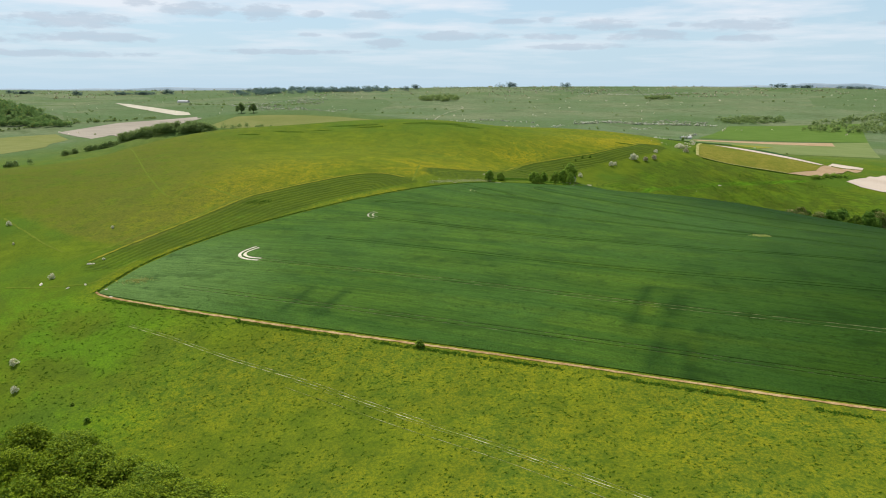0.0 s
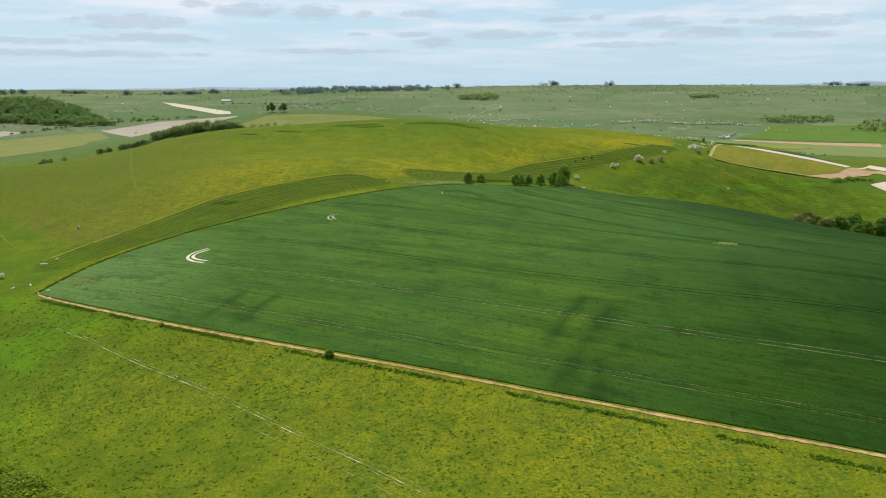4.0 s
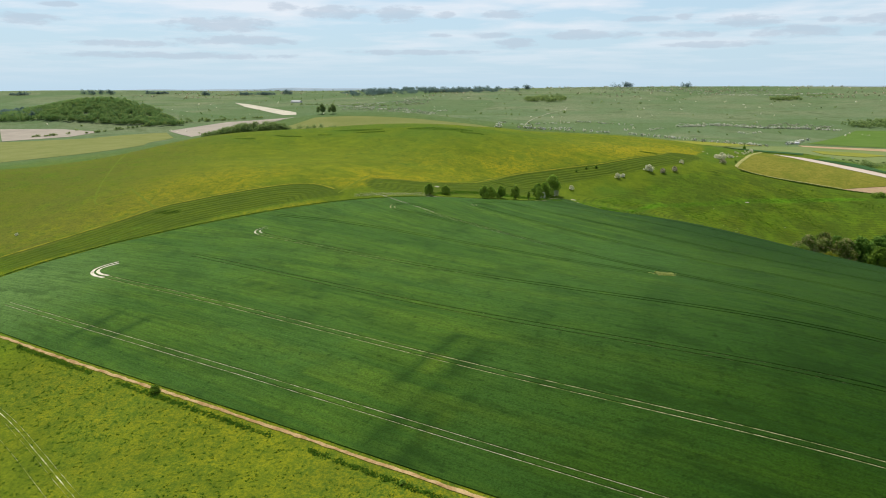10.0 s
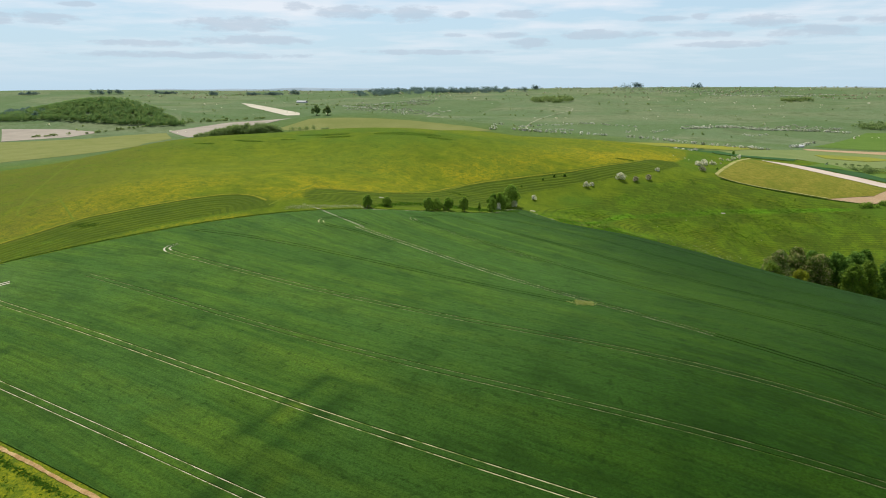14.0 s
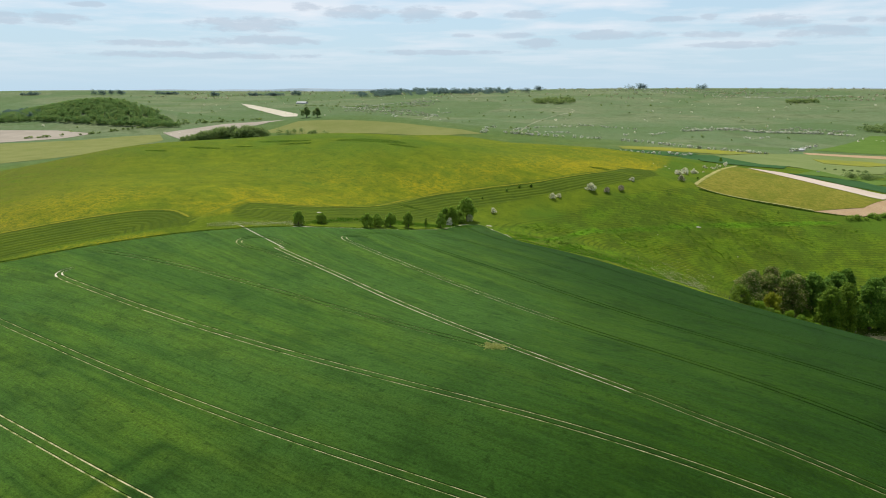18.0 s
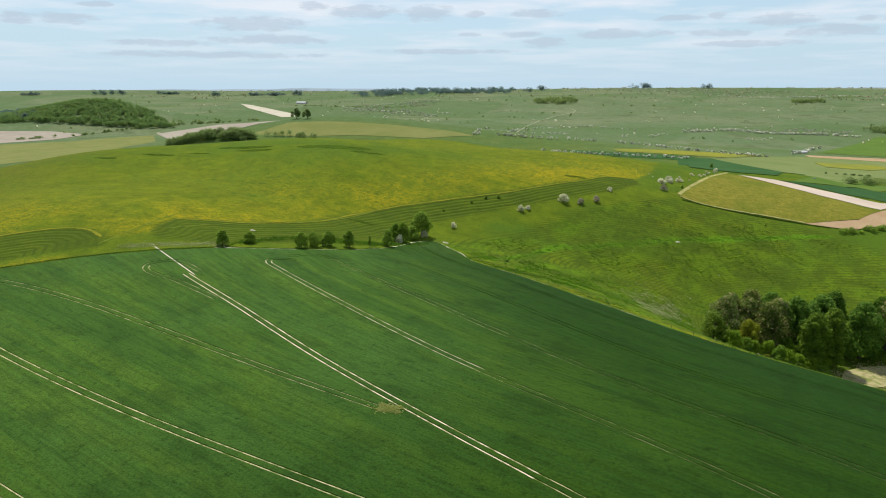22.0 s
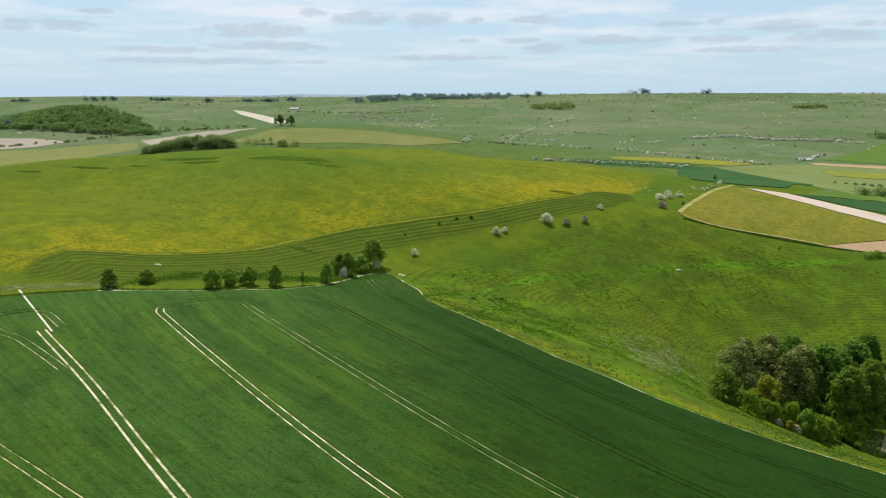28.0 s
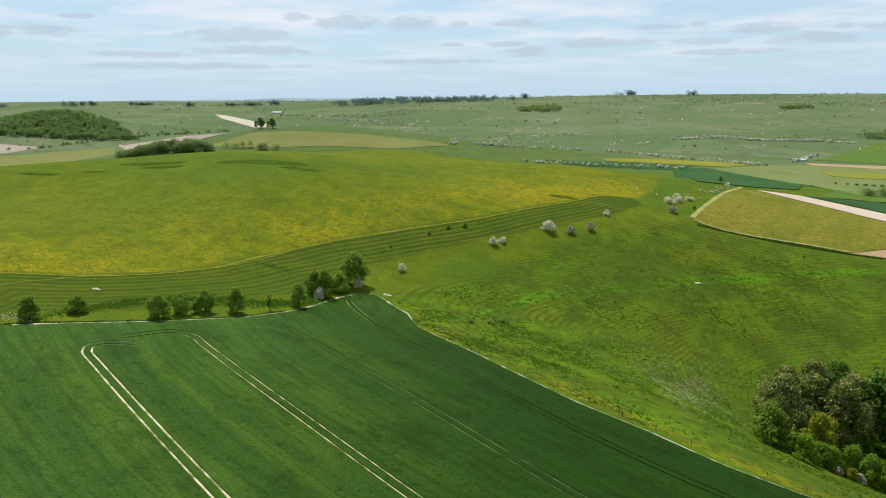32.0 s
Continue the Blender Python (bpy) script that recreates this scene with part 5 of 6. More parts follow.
rng = np.random.default_rng(77)
mx, my = rng.uniform(-135, 190, 36000), rng.uniform(40, 226, 36000)
ok = ~inside(mx, my, CROP) & (my < 184 - 0.42 * (mx + 6) - 2.5)
clump = 0.22 * np.sin(mx * 0.13 + 2 * np.sin(my * 0.09)) * np.sin(my * 0.15 + 1.3 * np.sin(mx * 0.07)) + rng.random(36000) > 0.55
ok &= clump
scatter("meadow_tussocks", np.stack([mx[ok], my[ok]], -1), 0.13, 7, M_MEADOWTUFT, "dark grass tussocks in the flowering meadow", 0.05, 0.23, 5)
u = rng.random(1500)
edge_x = -112 + u * 230
edge_y = 183.2 - 0.4135 * (edge_x + 7) - 0.9 - 1.2 * rng.random(1500)
rank = (np.sin(edge_x * 0.31) + np.sin(edge_x * 0.12 + 1) > -0.8)
scatter("rank_grass", np.stack([edge_x[rank], edge_y[rank] - 0.2], -1), 0.20, 5, M_TUFT, "rank dark grass along the bare margin", 0.05, 0.35, 6)
PX, PY = rng.normal(188, 7.5, 3000), rng.normal(438, 13, 3000)
drift = np.sin(PX * 0.55 + 1.7 * np.sin(PY * 0.31)) * np.sin(PY * 0.42 + PX * 0.2) + 0.5 * rng.normal(size=3000) > 0.25
scatter("cow_parsley", np.stack([PX[drift], PY[drift]], -1), 0.15, 5, M_PARSLEY, "white cow parsley in the coombe grass", 0.2, 0.7, 8, "flowers")
u = (rng.integers(0, 11, 700) + 0.5 + 0.33 * rng.normal(size=700)) / 11
scatter("cow_parsley", np.stack([-6 + 30 * u + rng.normal(0, 0.8, 700), 349.5 + 19 * u + rng.normal(0, 1.6, 700)], -1), 0.13, 4, M_PARSLEY, "white cow parsley along the headland", 0.3, 0.8, 9, "flowers")
u = rng.random(900)
scatter("rough_grass", np.stack([26 + 60 * u, 372 + 66 * u + 6 * np.sin(u * 6) + rng.normal(0, 2.4, 900)], -1), 0.26, 5, M_TUFT, "rough green grass below the bank", 0.15, 0.8, 10)
cx, cy = rng.uniform(96, 300, 46000), rng.uniform(350, 560, 46000)
ok = inside(cx, cy, COOMBE) & (np.sin(cx * 0.09 + 1.5 * np.sin(cy * 0.06)) * np.sin(cy * 0.11 + cx * 0.03) * 0.45 + 1.0 * rng.random(46000) > 0.90)
scatter("coombe_tussocks", np.stack([cx[ok], cy[ok]], -1), 0.22, 4, M_TUFT, "green grass tussocks on the coombe side", 0.05, 0.45, 12)


for k, (px, py, rx, ry, cnt) in enumerate(((-6, 566, 26, 7, 500), (-70, 568, 20, 5, 300), (-56, 556, 12, 3.5, 160), (-115, 539, 11, 3, 140), (147, 580, 7, 3, 120), (18, 556, 12, 3, 140), (-140, 522, 8, 2.5, 90), (-90, 548, 7, 2, 70), (50, 446.5, 9, 1.6, 60), (-84, 322, 6, 2.6, 90))):
    a, r = rng.random(cnt) * 2 * math.pi, np.sqrt(rng.random(cnt))
    scatter("nettle_patch", np.stack([px + rx * r * np.cos(a), py + ry * r * np.sin(a)], -1), 0.17, 5, M_NETTLE, "dark patch of nettles in the flowering pasture", 0.04, 0.8, 30 + k, "plants")


def far_wood(name, poly, count, h, w, mat, label, seed, per=60, size=1.6, line=False):
    """Distant woodland: many uneven crowns in one mesh."""
    rng = np.random.default_rng(seed)
    if line:
        c = smooth_line(poly, 8.0)
        k = rng.integers(0, len(c), count)
        x, y = c[k, 0] + rng.normal(0, w * 0.35, count), c[k, 1] + rng.normal(0, w * 0.35, count)
    else:
        px, py = [p[0] for p in poly], [p[1] for p in poly]
        x, y = rng.uniform(min(px), max(px), count * 8), rng.uniform(min(py), max(py), count * 8)
        ok = inside(x, y, poly)
        x, y = x[ok][:count], y[ok][:count]
    z = height(x, y)
    vs, fs, o = [], [], 0
    for a, b, c0 in zip(x, y, z):
        hh, ww = h * (0.65 + 0.6 * rng.random()), w * (0.7 + 0.6 * rng.random())
        lob = [(a, b, c0 + hh * 0.5, ww * 0.5)] + [(a + rng.normal() * ww * 0.25, b + rng.normal() * ww * 0.25, c0 + hh * (0.3 + 0.5 * rng.random()), ww * 0.32) for _ in range(3)]
        v, f = leaf_cloud(rng, lob, per, size, min(1.0, hh / ww))
        vs.append(v)
        fs.append(f + o)
        o += len(v)
    me = fast_mesh(name, np.concatenate(vs), np.concatenate(fs))
    me.materials.append(mat)
    return tagged(new(name, me), label, "woodland", kind="stuff")


far_wood("wooded_hill", [(-1680, 1900), (-1500, 1870), (-1300, 1860), (-1050, 1880), (-985, 1925), (-1150, 2060), (-1350, 2120), (-1600, 2110)], 1100, 14, 13, M_HILLWOOD, "green wood on a rounded hill", 50, 170, 1.25, False)
far_wood("hill_scrub", [(-540, 1195), (-480, 1172), (-384, 1160), (-378, 1188), (-455, 1212), (-530, 1222)], 150, 13, 13, M_FARTREE, "dark scrub and trees behind the flowering hill", 51, 420, 0.85, False)
far_wood("hedge_row_west", [(-607, 1154), (-578, 1166), (-536, 1174), (-529, 1220)], 44, 8, 9, M_FARTREE, "dark green hedge running down to the vale", 52, 200, 0.8, True)
far_wood("hedge_bushes", [(-374, 1216), (-361, 1219), (-315, 1210), (-290, 1207)], 9, 9, 9, M_FARTREE, "dark green bushes behind the hill", 53, 220, 0.75, True)
far_wood("corner_scrub", [(-628, 1020), (-615, 1053)], 8, 8, 9, M_FARTREE, "dark green bushes in the vale", 54, 220, 0.8, True)
far_wood("vale_hedge_west", [(-1239, 1644), (-1157, 1726), (-1084, 1863), (-942, 2076), (-871, 2198)], 60, 6, 9, M_FARTREE, "dark hedge line across the vale", 55, 50, 1.6, True)
far_wood("vale_hedge_upper", [(-1192, 1922), (-1024, 1995), (-957, 2105)], 20, 9, 10, M_FARTREE, "trees along a vale hedge", 56, 50, 1.6, True)
far_wood("copse_on_slope", [(-106, 3014), (-34, 3198), (68, 3137), (65, 2973), (-53, 2925)], 90, 16, 16, M_FARTREE, "dark copse on the open down", 57, 60, 2.4, False)
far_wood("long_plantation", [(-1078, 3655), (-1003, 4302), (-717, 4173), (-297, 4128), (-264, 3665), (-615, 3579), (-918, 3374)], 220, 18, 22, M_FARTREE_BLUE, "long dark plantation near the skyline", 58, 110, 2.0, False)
far_wood("east_copse", [(895, 3220), (1028, 3289), (1007, 3181), (880, 3121)], 40, 14, 16, M_FARTREE, "small dark copse on the down", 59, 50, 2.4, False)
far_wood("vale_wood_east", [(834, 2214), (969, 2343), (1087, 2313), (1036, 2197), (887, 2129)], 110, 12, 12, M_FARTREE, "dark wood at the foot of the down", 60, 70, 1.8, False)
far_wood("plantation_east", [(939, 1897), (1130, 2186), (1398, 2303), (1585, 2235), (1296, 1817), (1117, 1830)], 260, 15, 13, M_FARTREE, "large dark plantation in the vale", 61, 60, 2.0, False)
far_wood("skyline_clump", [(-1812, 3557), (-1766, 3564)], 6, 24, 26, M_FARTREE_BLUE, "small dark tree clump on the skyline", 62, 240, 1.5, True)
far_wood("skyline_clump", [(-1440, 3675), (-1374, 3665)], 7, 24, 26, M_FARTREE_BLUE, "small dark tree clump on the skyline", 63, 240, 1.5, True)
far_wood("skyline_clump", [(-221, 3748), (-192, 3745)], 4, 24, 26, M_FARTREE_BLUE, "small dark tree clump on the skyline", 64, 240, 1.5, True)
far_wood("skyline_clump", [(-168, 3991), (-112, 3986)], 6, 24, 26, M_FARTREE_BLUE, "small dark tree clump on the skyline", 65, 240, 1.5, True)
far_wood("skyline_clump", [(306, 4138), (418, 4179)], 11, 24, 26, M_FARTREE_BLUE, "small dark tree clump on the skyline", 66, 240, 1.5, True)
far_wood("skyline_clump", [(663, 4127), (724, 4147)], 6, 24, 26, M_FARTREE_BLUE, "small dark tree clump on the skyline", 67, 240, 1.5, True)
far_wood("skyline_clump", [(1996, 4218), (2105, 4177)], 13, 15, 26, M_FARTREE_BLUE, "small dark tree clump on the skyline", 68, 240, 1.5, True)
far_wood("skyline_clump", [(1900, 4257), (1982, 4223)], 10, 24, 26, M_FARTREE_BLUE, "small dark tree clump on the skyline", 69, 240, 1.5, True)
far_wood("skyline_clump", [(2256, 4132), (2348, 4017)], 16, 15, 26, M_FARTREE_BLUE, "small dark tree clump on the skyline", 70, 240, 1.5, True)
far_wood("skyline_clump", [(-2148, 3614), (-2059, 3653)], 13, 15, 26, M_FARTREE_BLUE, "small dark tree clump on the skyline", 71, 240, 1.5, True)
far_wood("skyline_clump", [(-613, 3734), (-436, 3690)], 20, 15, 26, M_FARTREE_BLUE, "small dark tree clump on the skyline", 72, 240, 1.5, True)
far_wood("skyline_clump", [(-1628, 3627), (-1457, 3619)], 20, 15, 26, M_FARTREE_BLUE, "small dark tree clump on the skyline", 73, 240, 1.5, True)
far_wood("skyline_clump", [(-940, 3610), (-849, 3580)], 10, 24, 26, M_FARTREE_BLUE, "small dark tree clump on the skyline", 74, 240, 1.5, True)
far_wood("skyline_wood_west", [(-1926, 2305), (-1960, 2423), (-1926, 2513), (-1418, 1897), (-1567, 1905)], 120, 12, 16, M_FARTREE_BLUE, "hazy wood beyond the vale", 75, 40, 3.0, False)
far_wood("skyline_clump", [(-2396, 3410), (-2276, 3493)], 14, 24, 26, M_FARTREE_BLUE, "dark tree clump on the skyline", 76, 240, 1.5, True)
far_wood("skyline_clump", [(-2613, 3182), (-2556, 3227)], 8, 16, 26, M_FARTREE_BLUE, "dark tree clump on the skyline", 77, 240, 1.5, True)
far_wood("flowering_hedge", [(82, 1149), (132, 1144), (188, 1148), (236, 1152), (285, 1165)], 48, 3.6, 4.2, M_HEDGE, "hedge of white-flowering hawthorns across the vale", 78, 46, 0.95, True)
far_wood("flowering_hedge", [(3, 1262), (73, 1263), (128, 1285), (193, 1310), (256, 1303), (323, 1280), (406, 1289)], 90, 4, 5, M_HEDGE, "hedge of white-flowering hawthorns across the vale", 79, 46, 0.95, True)
far_wood("flowering_hedge", [(-32, 1252), (-29, 1777), (58, 1941), (121, 2037)], 46, 4, 6, M_HEDGE, "hedge of white-flowering hawthorns across the vale", 80, 46, 0.95, True)
far_wood("flowering_hedge", [(107, 2054), (189, 2001), (253, 1971)], 26, 3.5, 5, M_HEDGE, "hedge of white-flowering hawthorns across the vale", 81, 46, 0.95, True)
far_wood("flowering_hedge", [(365, 1978), (429, 2052), (506, 2125), (559, 2062), (638, 2078)], 120, 5, 8, M_HEDGE, "hedge of white-flowering hawthorns across the vale", 82, 46, 1.3, True)
far_wood("flowering_hedge", [(611, 2067), (702, 2083), (768, 2057)], 60, 5, 8, M_HEDGE, "hedge of flowering hawthorns and dark scrub", 83, 46, 1.3, True)
far_wood("flowering_hedge", [(454, 1388), (504, 1484), (593, 1686)], 16, 5, 6, M_HEDGE, "hedge of white-flowering hawthorns across the vale", 84, 46, 1.3, True)
far_wood("flowering_hedge", [(205, 1692), (262, 1731), (307, 1861)], 10, 4, 6, M_HEDGE, "hedge of white-flowering hawthorns across the vale", 85, 46, 0.95, True)
far_wood("flowering_hedge", [(476, 1832), (494, 1811), (541, 1873)], 8, 4, 6, M_HEDGE, "hedge of white-flowering hawthorns across the vale", 86, 46, 0.95, True)
far_wood("flowering_hedge", [(4, 1695), (117, 1699)], 14, 3, 6, M_HEDGE, "hedge of white-flowering hawthorns across the vale", 87, 46, 0.95, True)
far_wood("flowering_hedge", [(-408, 4174), (-68, 4085), (282, 4238), (569, 3725)], 90, 4, 12, M_HEDGE, "pale flowering scrub along the skyline", 88, 46, 0.95, True)
far_wood("flowering_hedge", [(667, 3558), (877, 3466), (1251, 3626)], 80, 4, 12, M_HEDGE, "pale flowering scrub along the skyline", 89, 46, 0.95, True)
far_wood("flowering_hedge", [(-805, 2745), (-573, 2548), (-442, 2494)], 60, 4, 10, M_HEDGE, "pale flowering scrub on the slope", 90, 46, 0.95, True)
far_wood("flowering_hedge", [(-212, 1335), (-360, 2312), (-303, 2538)], 40, 4, 10, M_HEDGE, "pale flowering scrub on the slope", 91, 46, 0.95, True)
far_wood("flowering_hedge", [(-573, 2992), (-669, 2858), (-709, 2657)], 40, 4, 9, M_HEDGE, "pale flowering scrub on the slope", 92, 46, 0.95, True)
far_wood("flowering_hedge", [(1089, 3449), (1139, 3402)], 10, 9, 12, M_FARTREE, "dark scrub on the down", 93, 46, 1.3, True)
far_wood("flowering_hedge", [(-1049, 2844), (-627, 2721), (-490, 2839)], 50, 5, 10, M_FARTREE, "dark scrub on the slope", 94, 46, 1.3, True)
far_wood("flowering_hedge", [(440, 1096), (486, 1097), (526, 1096)], 20, 2, 3, M_FARTREE, "low dark hedge in the vale", 95, 46, 0.95, True)
far_wood("corner_hedge", [(298, 577), (306, 579), (315, 587), (320, 587), (327, 593), (338, 597)], 26, 2.6, 3.2, M_LEAF_DARK, "dark green bushes along the field corner", 96, 120, 0.35, True)
far_wood("dark_bushes", [(432, 985), (439, 982), (451, 991), (468, 1012)], 14, 8, 9, M_FARTREE, "clump of dark bushes in the vale", 97, 220, 0.6, True)
plant(make_tree("hilltop_tree", "lone dark round tree on the ridge", "tree", 19, 17, M_FARTREE, 90, 1500, 1.1, 0.12, 16), [(-376, 1352, 1, 1), (-350, 1340, 0.9, 0.9)], "pair of trees on the ridge")


def down_scrub(name, count, box, mat, label, seed, size):
    """Scattered thorn bushes on the open downs, thick in some places and absent in others."""
    rng = np.random.default_rng(seed)
    x, y = rng.uniform(box[0], box[1], count * 6), rng.uniform(box[2], box[3], count * 6)
    f = np.sin(x * 0.011 + 2.1 * np.sin(y * 0.006 + seed)) * np.sin(y * 0.013 + 1.4 * np.sin(x * 0.005)) + 0.35 * rng.normal(size=len(x))
    ok = f > 0.62
    x, y = x[ok][:count], y[ok][:count]
    z = height(x, y)
    vs, fs, o = [], [], 0
    for a, b, c in zip(x, y, z):
        w = size * (0.5 + rng.random())
        v, q = leaf_cloud(rng, [(a, b, c + w * 0.4, w * 0.5), (a + w * 0.4, b, c + w * 0.3, w * 0.4)], 14, w * 0.32)
        vs.append(v)
        fs.append(q + o)
        o += len(v)
    me = fast_mesh(name, np.concatenate(vs), np.concatenate(fs))
    me.materials.append(mat)
    return tagged(new(name, me), label, "scrub", kind="stuff")


for k, (poly, cnt, lab) in enumerate((
        ([(-48, 4221), (247, 3850), (729, 3589), (1117, 3352), (1177, 3557), (1060, 4024), (500, 4150)], 420, "pale flowering scrub over the far plateau"),
        ([(-739, 2555), (-776, 2907), (-578, 2707), (-388, 2448), (-302, 2317), (-437, 2351), (-612, 2484)], 170, "pale flowering scrub on the slope"),
        ([(-603, 3135), (-489, 3064), (-452, 2714), (-617, 2844)], 90, "pale flowering scrub on the slope"),
        ([(384, 2112), (505, 2181), (628, 2172), (698, 2293), (806, 2186), (796, 2112), (666, 2109), (486, 2064)], 90, "white-flowering thorns at the foot of the down"))):
    far_wood("scrub_belt", poly, cnt, 3.2, 7.5, M_PALESCRUB, lab, 120 + k, 26, 1.3, False)
down_scrub("thorn_scrub", 200, (-1500, 2200, 1750, 3400), M_MAY, "scattered white-flowering thorns on the downs", 3, 4.2)
down_scrub("thorn_scrub", 900, (-2200, 2600, 3300, 4500), M_MAY_PINK, "scattered pale thorns on the far downs", 4, 6.0)
down_scrub("dark_scrub", 520, (-2200, 2400, 1700, 4300), M_FARTREE, "scattered dark scrub on the downs", 5, 5.5)

# green line of damp grass across the coombe and rank grass at the field edges
gl = smooth_line(GREEN_LINE, 0.6)
gl = gl[rng.integers(0, len(gl), 420)] + rng.normal(0, 1.0, (420, 2))
scatter("damp_grass", gl, 0.20, 4, M_LUSH, "line of lush green grass across the coombe", 0.05, 0.5, 61)
fx, fy = rng.uniform(96, 240, 9000), rng.uniform(395, 500, 9000)
ok = inside(fx, fy, COOMBE_FOOT) & (np.sin(fx * 0.21 + fy * 0.13) * np.sin(fy * 0.19 - fx * 0.08) + 0.9 * rng.random(9000) > 0.62)
scatter("lush_tussocks", np.stack([fx[ok], fy[ok]], -1), 0.24, 5, M_LUSH, "lush green tussocks in the coombe foot", 0.05, 0.45, 62)
lb = smooth_line(LEY_FOOT, 0.5)
lb = lb[rng.integers(0, len(lb), 900)] + rng.normal(0, 0.25, (900, 2))
scatter("ley_hedge", lb, 0.30, 4, M_NETTLE, "low dark hedge along the foot of the ley", 0.3, 0.4, 63, "hedge")


def fence(line, gap, h, label):
    """Wooden posts with two wires."""
    f = tagged(new("fence"), label, "fence")
    c = smooth_line(line, gap)
    prev = None
    post = None
    for k, (x, y) in enumerate(c):
        z = float(height(x, y))
        if post is None:
            v, q = limb_rows([(0, 0, -0.4), (0, 0, h - 0.06), (0, 0, h)], [0.07, 0.065, 0.03], 6)
            post = fast_mesh("post", v, q)
            post.materials.append(M_POST)
        ob = new("post", post)
        ob.parent = f
        ob.matrix_basis = Matrix.Translation((x, y, z)) @ Matrix.Rotation(0.06 * math.sin(k * 2.3), 4, "X") @ Matrix.Rotation(k * 1.3, 4, "Z")
        if prev is not None:
            for wz in (0.45, 0.95):
                cu = bpy.data.curves.new("wire", "CURVE")
                cu.dimensions, cu.bevel_depth = "3D", 0.006
                s = cu.splines.new("POLY")
                s.points.add(1)
                s.points[0].co, s.points[1].co = (*prev[:2], prev[2] + wz * h, 1), (x, y, z + wz * h, 1)
                cu.materials.append(M_WIRE)
                w = new("wire", cu)
                w.parent = f
        prev = (x, y, z)
    return f


fence([(107, 432), (114, 419.5), (129, 402.5), (144, 385.5), (158.5, 372.5), (172, 365.5), (185, 357.8), (198, 353.5), (212, 350.5), (231, 348.5), (255, 344.5)], 7.0, 1.15, "weathered wooden post and wire fence beside the wheat")
fence(LEY_FOOT, 8.0, 1.15, "weathered wooden post and wire fence below the ley")


def barn(x, y, w, l, h, turn, label):
    """A long low farm building: walls, pitched roof with eaves."""
    b = tagged(new("barn"), label, "barn")
    bm = bmesh.new()
    bmesh.ops.create_cube(bm, size=1.0)
    bmesh.ops.scale(bm, vec=(l, w, h + 1), verts=bm.verts)
    bmesh.ops.translate(bm, vec=(0, 0, h / 2 - 0.5), verts=bm.verts)
    me = bpy.data.meshes.new("wall")
    bm.to_mesh(me)
    part("wall", me, M_BARNWALL, b)
    e, o, r = l / 2 + 0.6, w / 2 + 0.6, h + w * 0.24
    me = bpy.data.meshes.new("roof")
    me.from_pydata([(-e, -o, h - 0.2), (e, -o, h - 0.2), (e, 0, r), (-e, 0, r), (-e, o, h - 0.2), (e, o, h - 0.2), (-e, 0, r - 0.4), (e, 0, r - 0.4)], [], [(0, 1, 2, 3), (3, 2, 5, 4), (0, 6, 7, 1), (6, 4, 5, 7), (0, 3, 6), (3, 4, 6), (1, 7, 2), (2, 7, 5)])
    part("roof", me, M_BARNROOF, b, "pale metal roof")
    b.matrix_basis = at(x, y, turn)
    return b


barn(-1060, 2970, 18, 46, 4.5, -0.2, "long pale farm shed on the far down")
barn(503, 1488, 9, 26, 2.2, 0.5, "long low white-roofed shed in the vale")


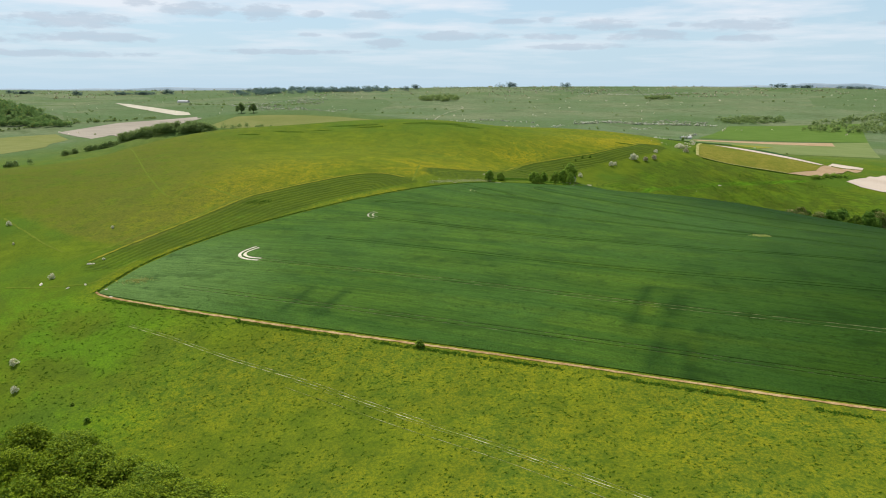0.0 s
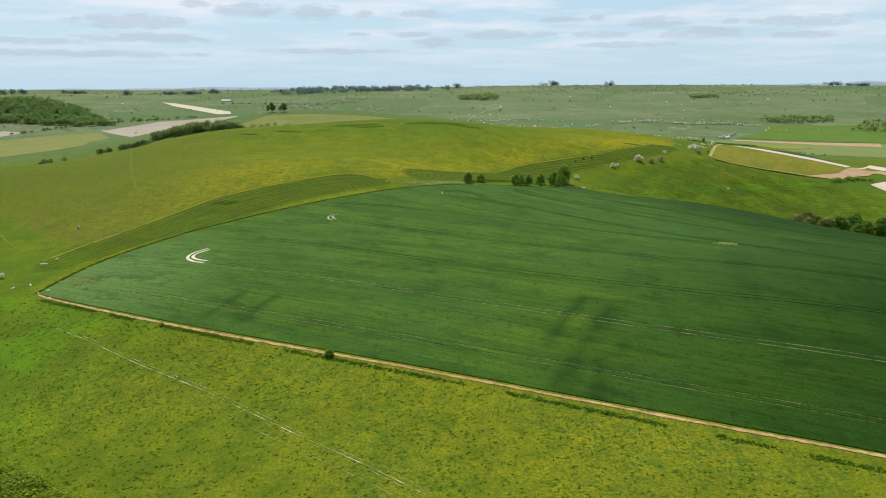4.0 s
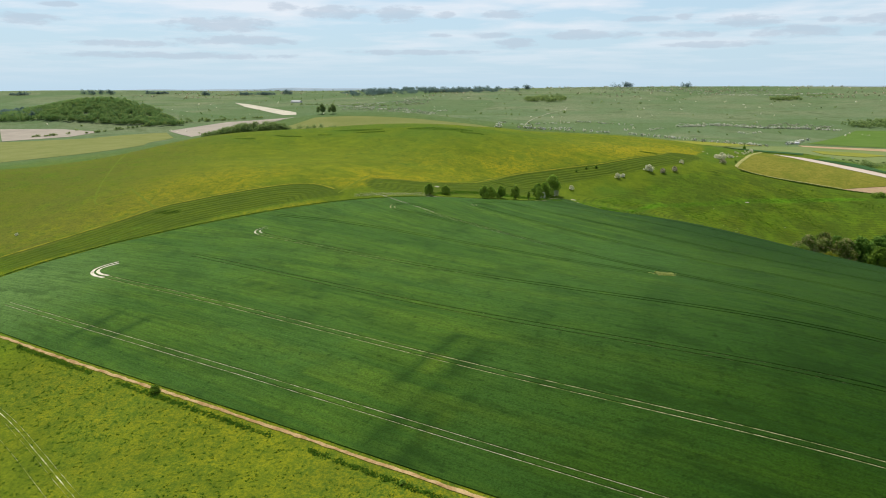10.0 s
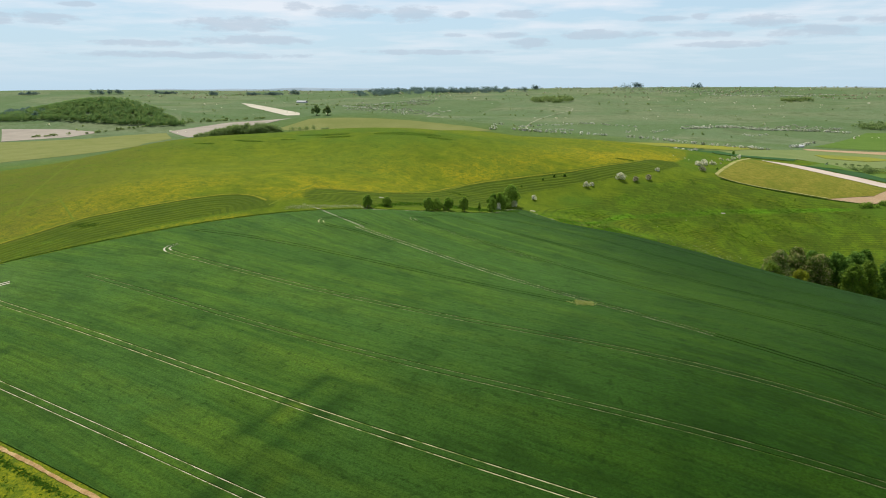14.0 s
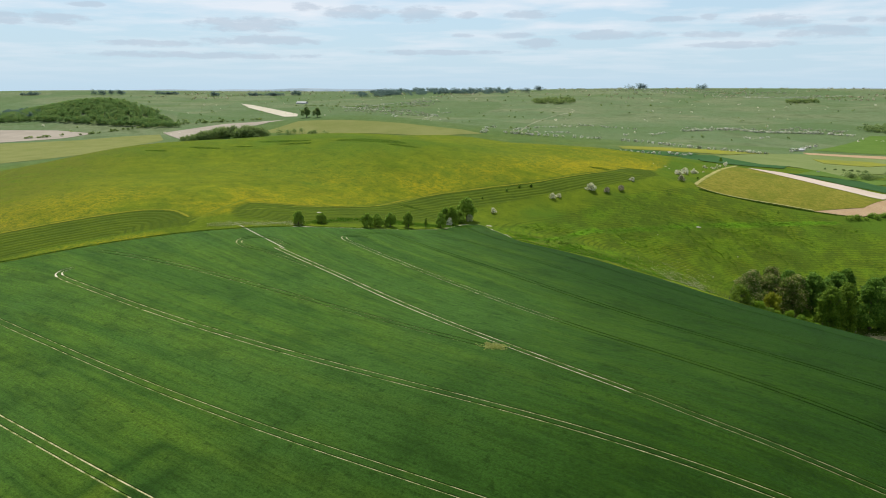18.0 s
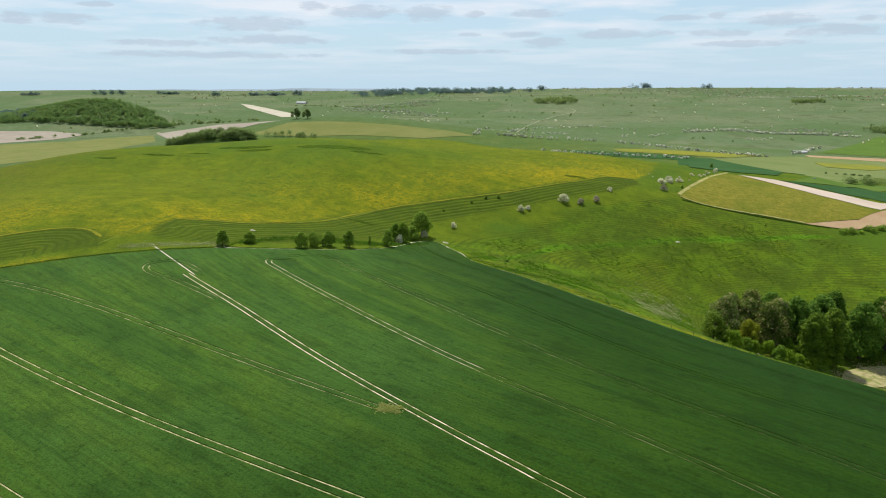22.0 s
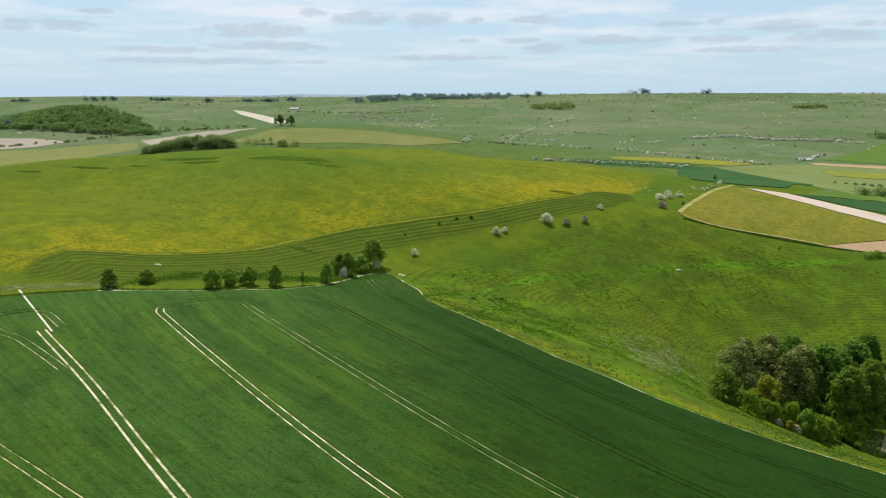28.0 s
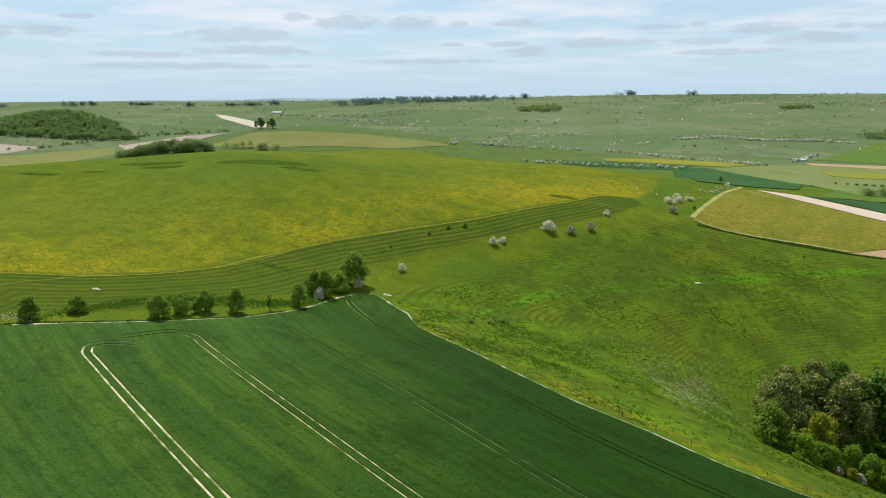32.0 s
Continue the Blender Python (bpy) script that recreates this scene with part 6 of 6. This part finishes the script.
def trough(x, y):
    """A white water trough: open box with a rim."""
    bm = bmesh.new()
    bmesh.ops.create_cube(bm, size=1.0)
    bmesh.ops.scale(bm, vec=(2.4, 1.1, 0.9), verts=bm.verts)
    bmesh.ops.translate(bm, vec=(0, 0, 0.35), verts=bm.verts)
    top = max(bm.faces, key=lambda q: q.calc_center_median().z)
    bmesh.ops.inset_region(bm, faces=[top], thickness=0.1)
    bmesh.ops.translate(bm, vec=(0, 0, -0.5), verts=top.verts)
    me = bpy.data.meshes.new("water_tank")
    bm.to_mesh(me)
    me.materials.append(M_BARNROOF)
    ob = tagged(new("water_tank", me), "white water tank standing in a green pasture", "tank")
    ob.matrix_basis = at(x, y, 0.4)


trough(335, 770)

# wheat trodden flat where the tramlines cross
sa, sr = rng.random(420) * 2 * math.pi, np.abs(rng.normal(0, 1, 420))
sx = np.concatenate([119.6 + 1.5 * sr[:260] * np.cos(sa[:260]), 120 + rng.uniform(-2.4, 2.4, 160)])
sy = np.concatenate([261.8 + 0.9 * sr[:260] * np.sin(sa[:260]), 262 + rng.normal(0, 0.3, 160)])
sy[260:] += np.where(rng.random(160) < 0.5, 0.45, -0.75) * (sx[260:] - 120)
scatter("trodden_wheat", np.stack([sx, sy], -1), 0.24, 5, M_STRAW, "pale wheat trodden flat beside the tramline", 0.32, 0.35, 91, "crop")
ex, ey = rng.normal(-106, 2.2, 160), rng.normal(238, 1.2, 160)
scatter("trodden_wheat", np.stack([ex, ey], -1), 0.22, 4, M_STRAW, "pale thin wheat at the field corner", 0.3, 0.5, 92, "crop")

# dark rank growth along the upper edge of the wheat
ed = smooth_line(CROP[0:13], 0.5)
dn = np.gradient(ed, axis=0)
dn /= np.linalg.norm(dn, axis=1)[:, None]
pick = rng.integers(0, len(ed), 1700)
off = 0.9 + 0.7 * rng.random(1700)
pe = ed[pick] + np.stack([-dn[pick, 1], dn[pick, 0]], -1) * off[:, None]
scatter("edge_growth", pe, 0.20, 4, M_NETTLE, "dark rank growth along the wheat edge", 0.12, 0.4, 95)
DRY = [(256, 418), (262, 414), (272, 420), (284, 429), (288, 436), (280, 441), (270, 438), (262, 432)]
drape("dry_bank", DRY, M_DRYGRASS, "pale dry grass bank in front of the coombe wood", 0.35, cell=2.0, category="grass")
fx, fy = rng.uniform(238, 292, 2600), rng.uniform(400, 445, 2600)
ok = within(fx, fy, DRY, 7) + 0.35 * rng.normal(size=2600) > 0.75
scatter("dry_grass", np.stack([fx[ok], fy[ok]], -1), 0.24, 4, M_DRYTUFT, "pale dry grass tufts beside the wood", 0.3, 0.5, 97)
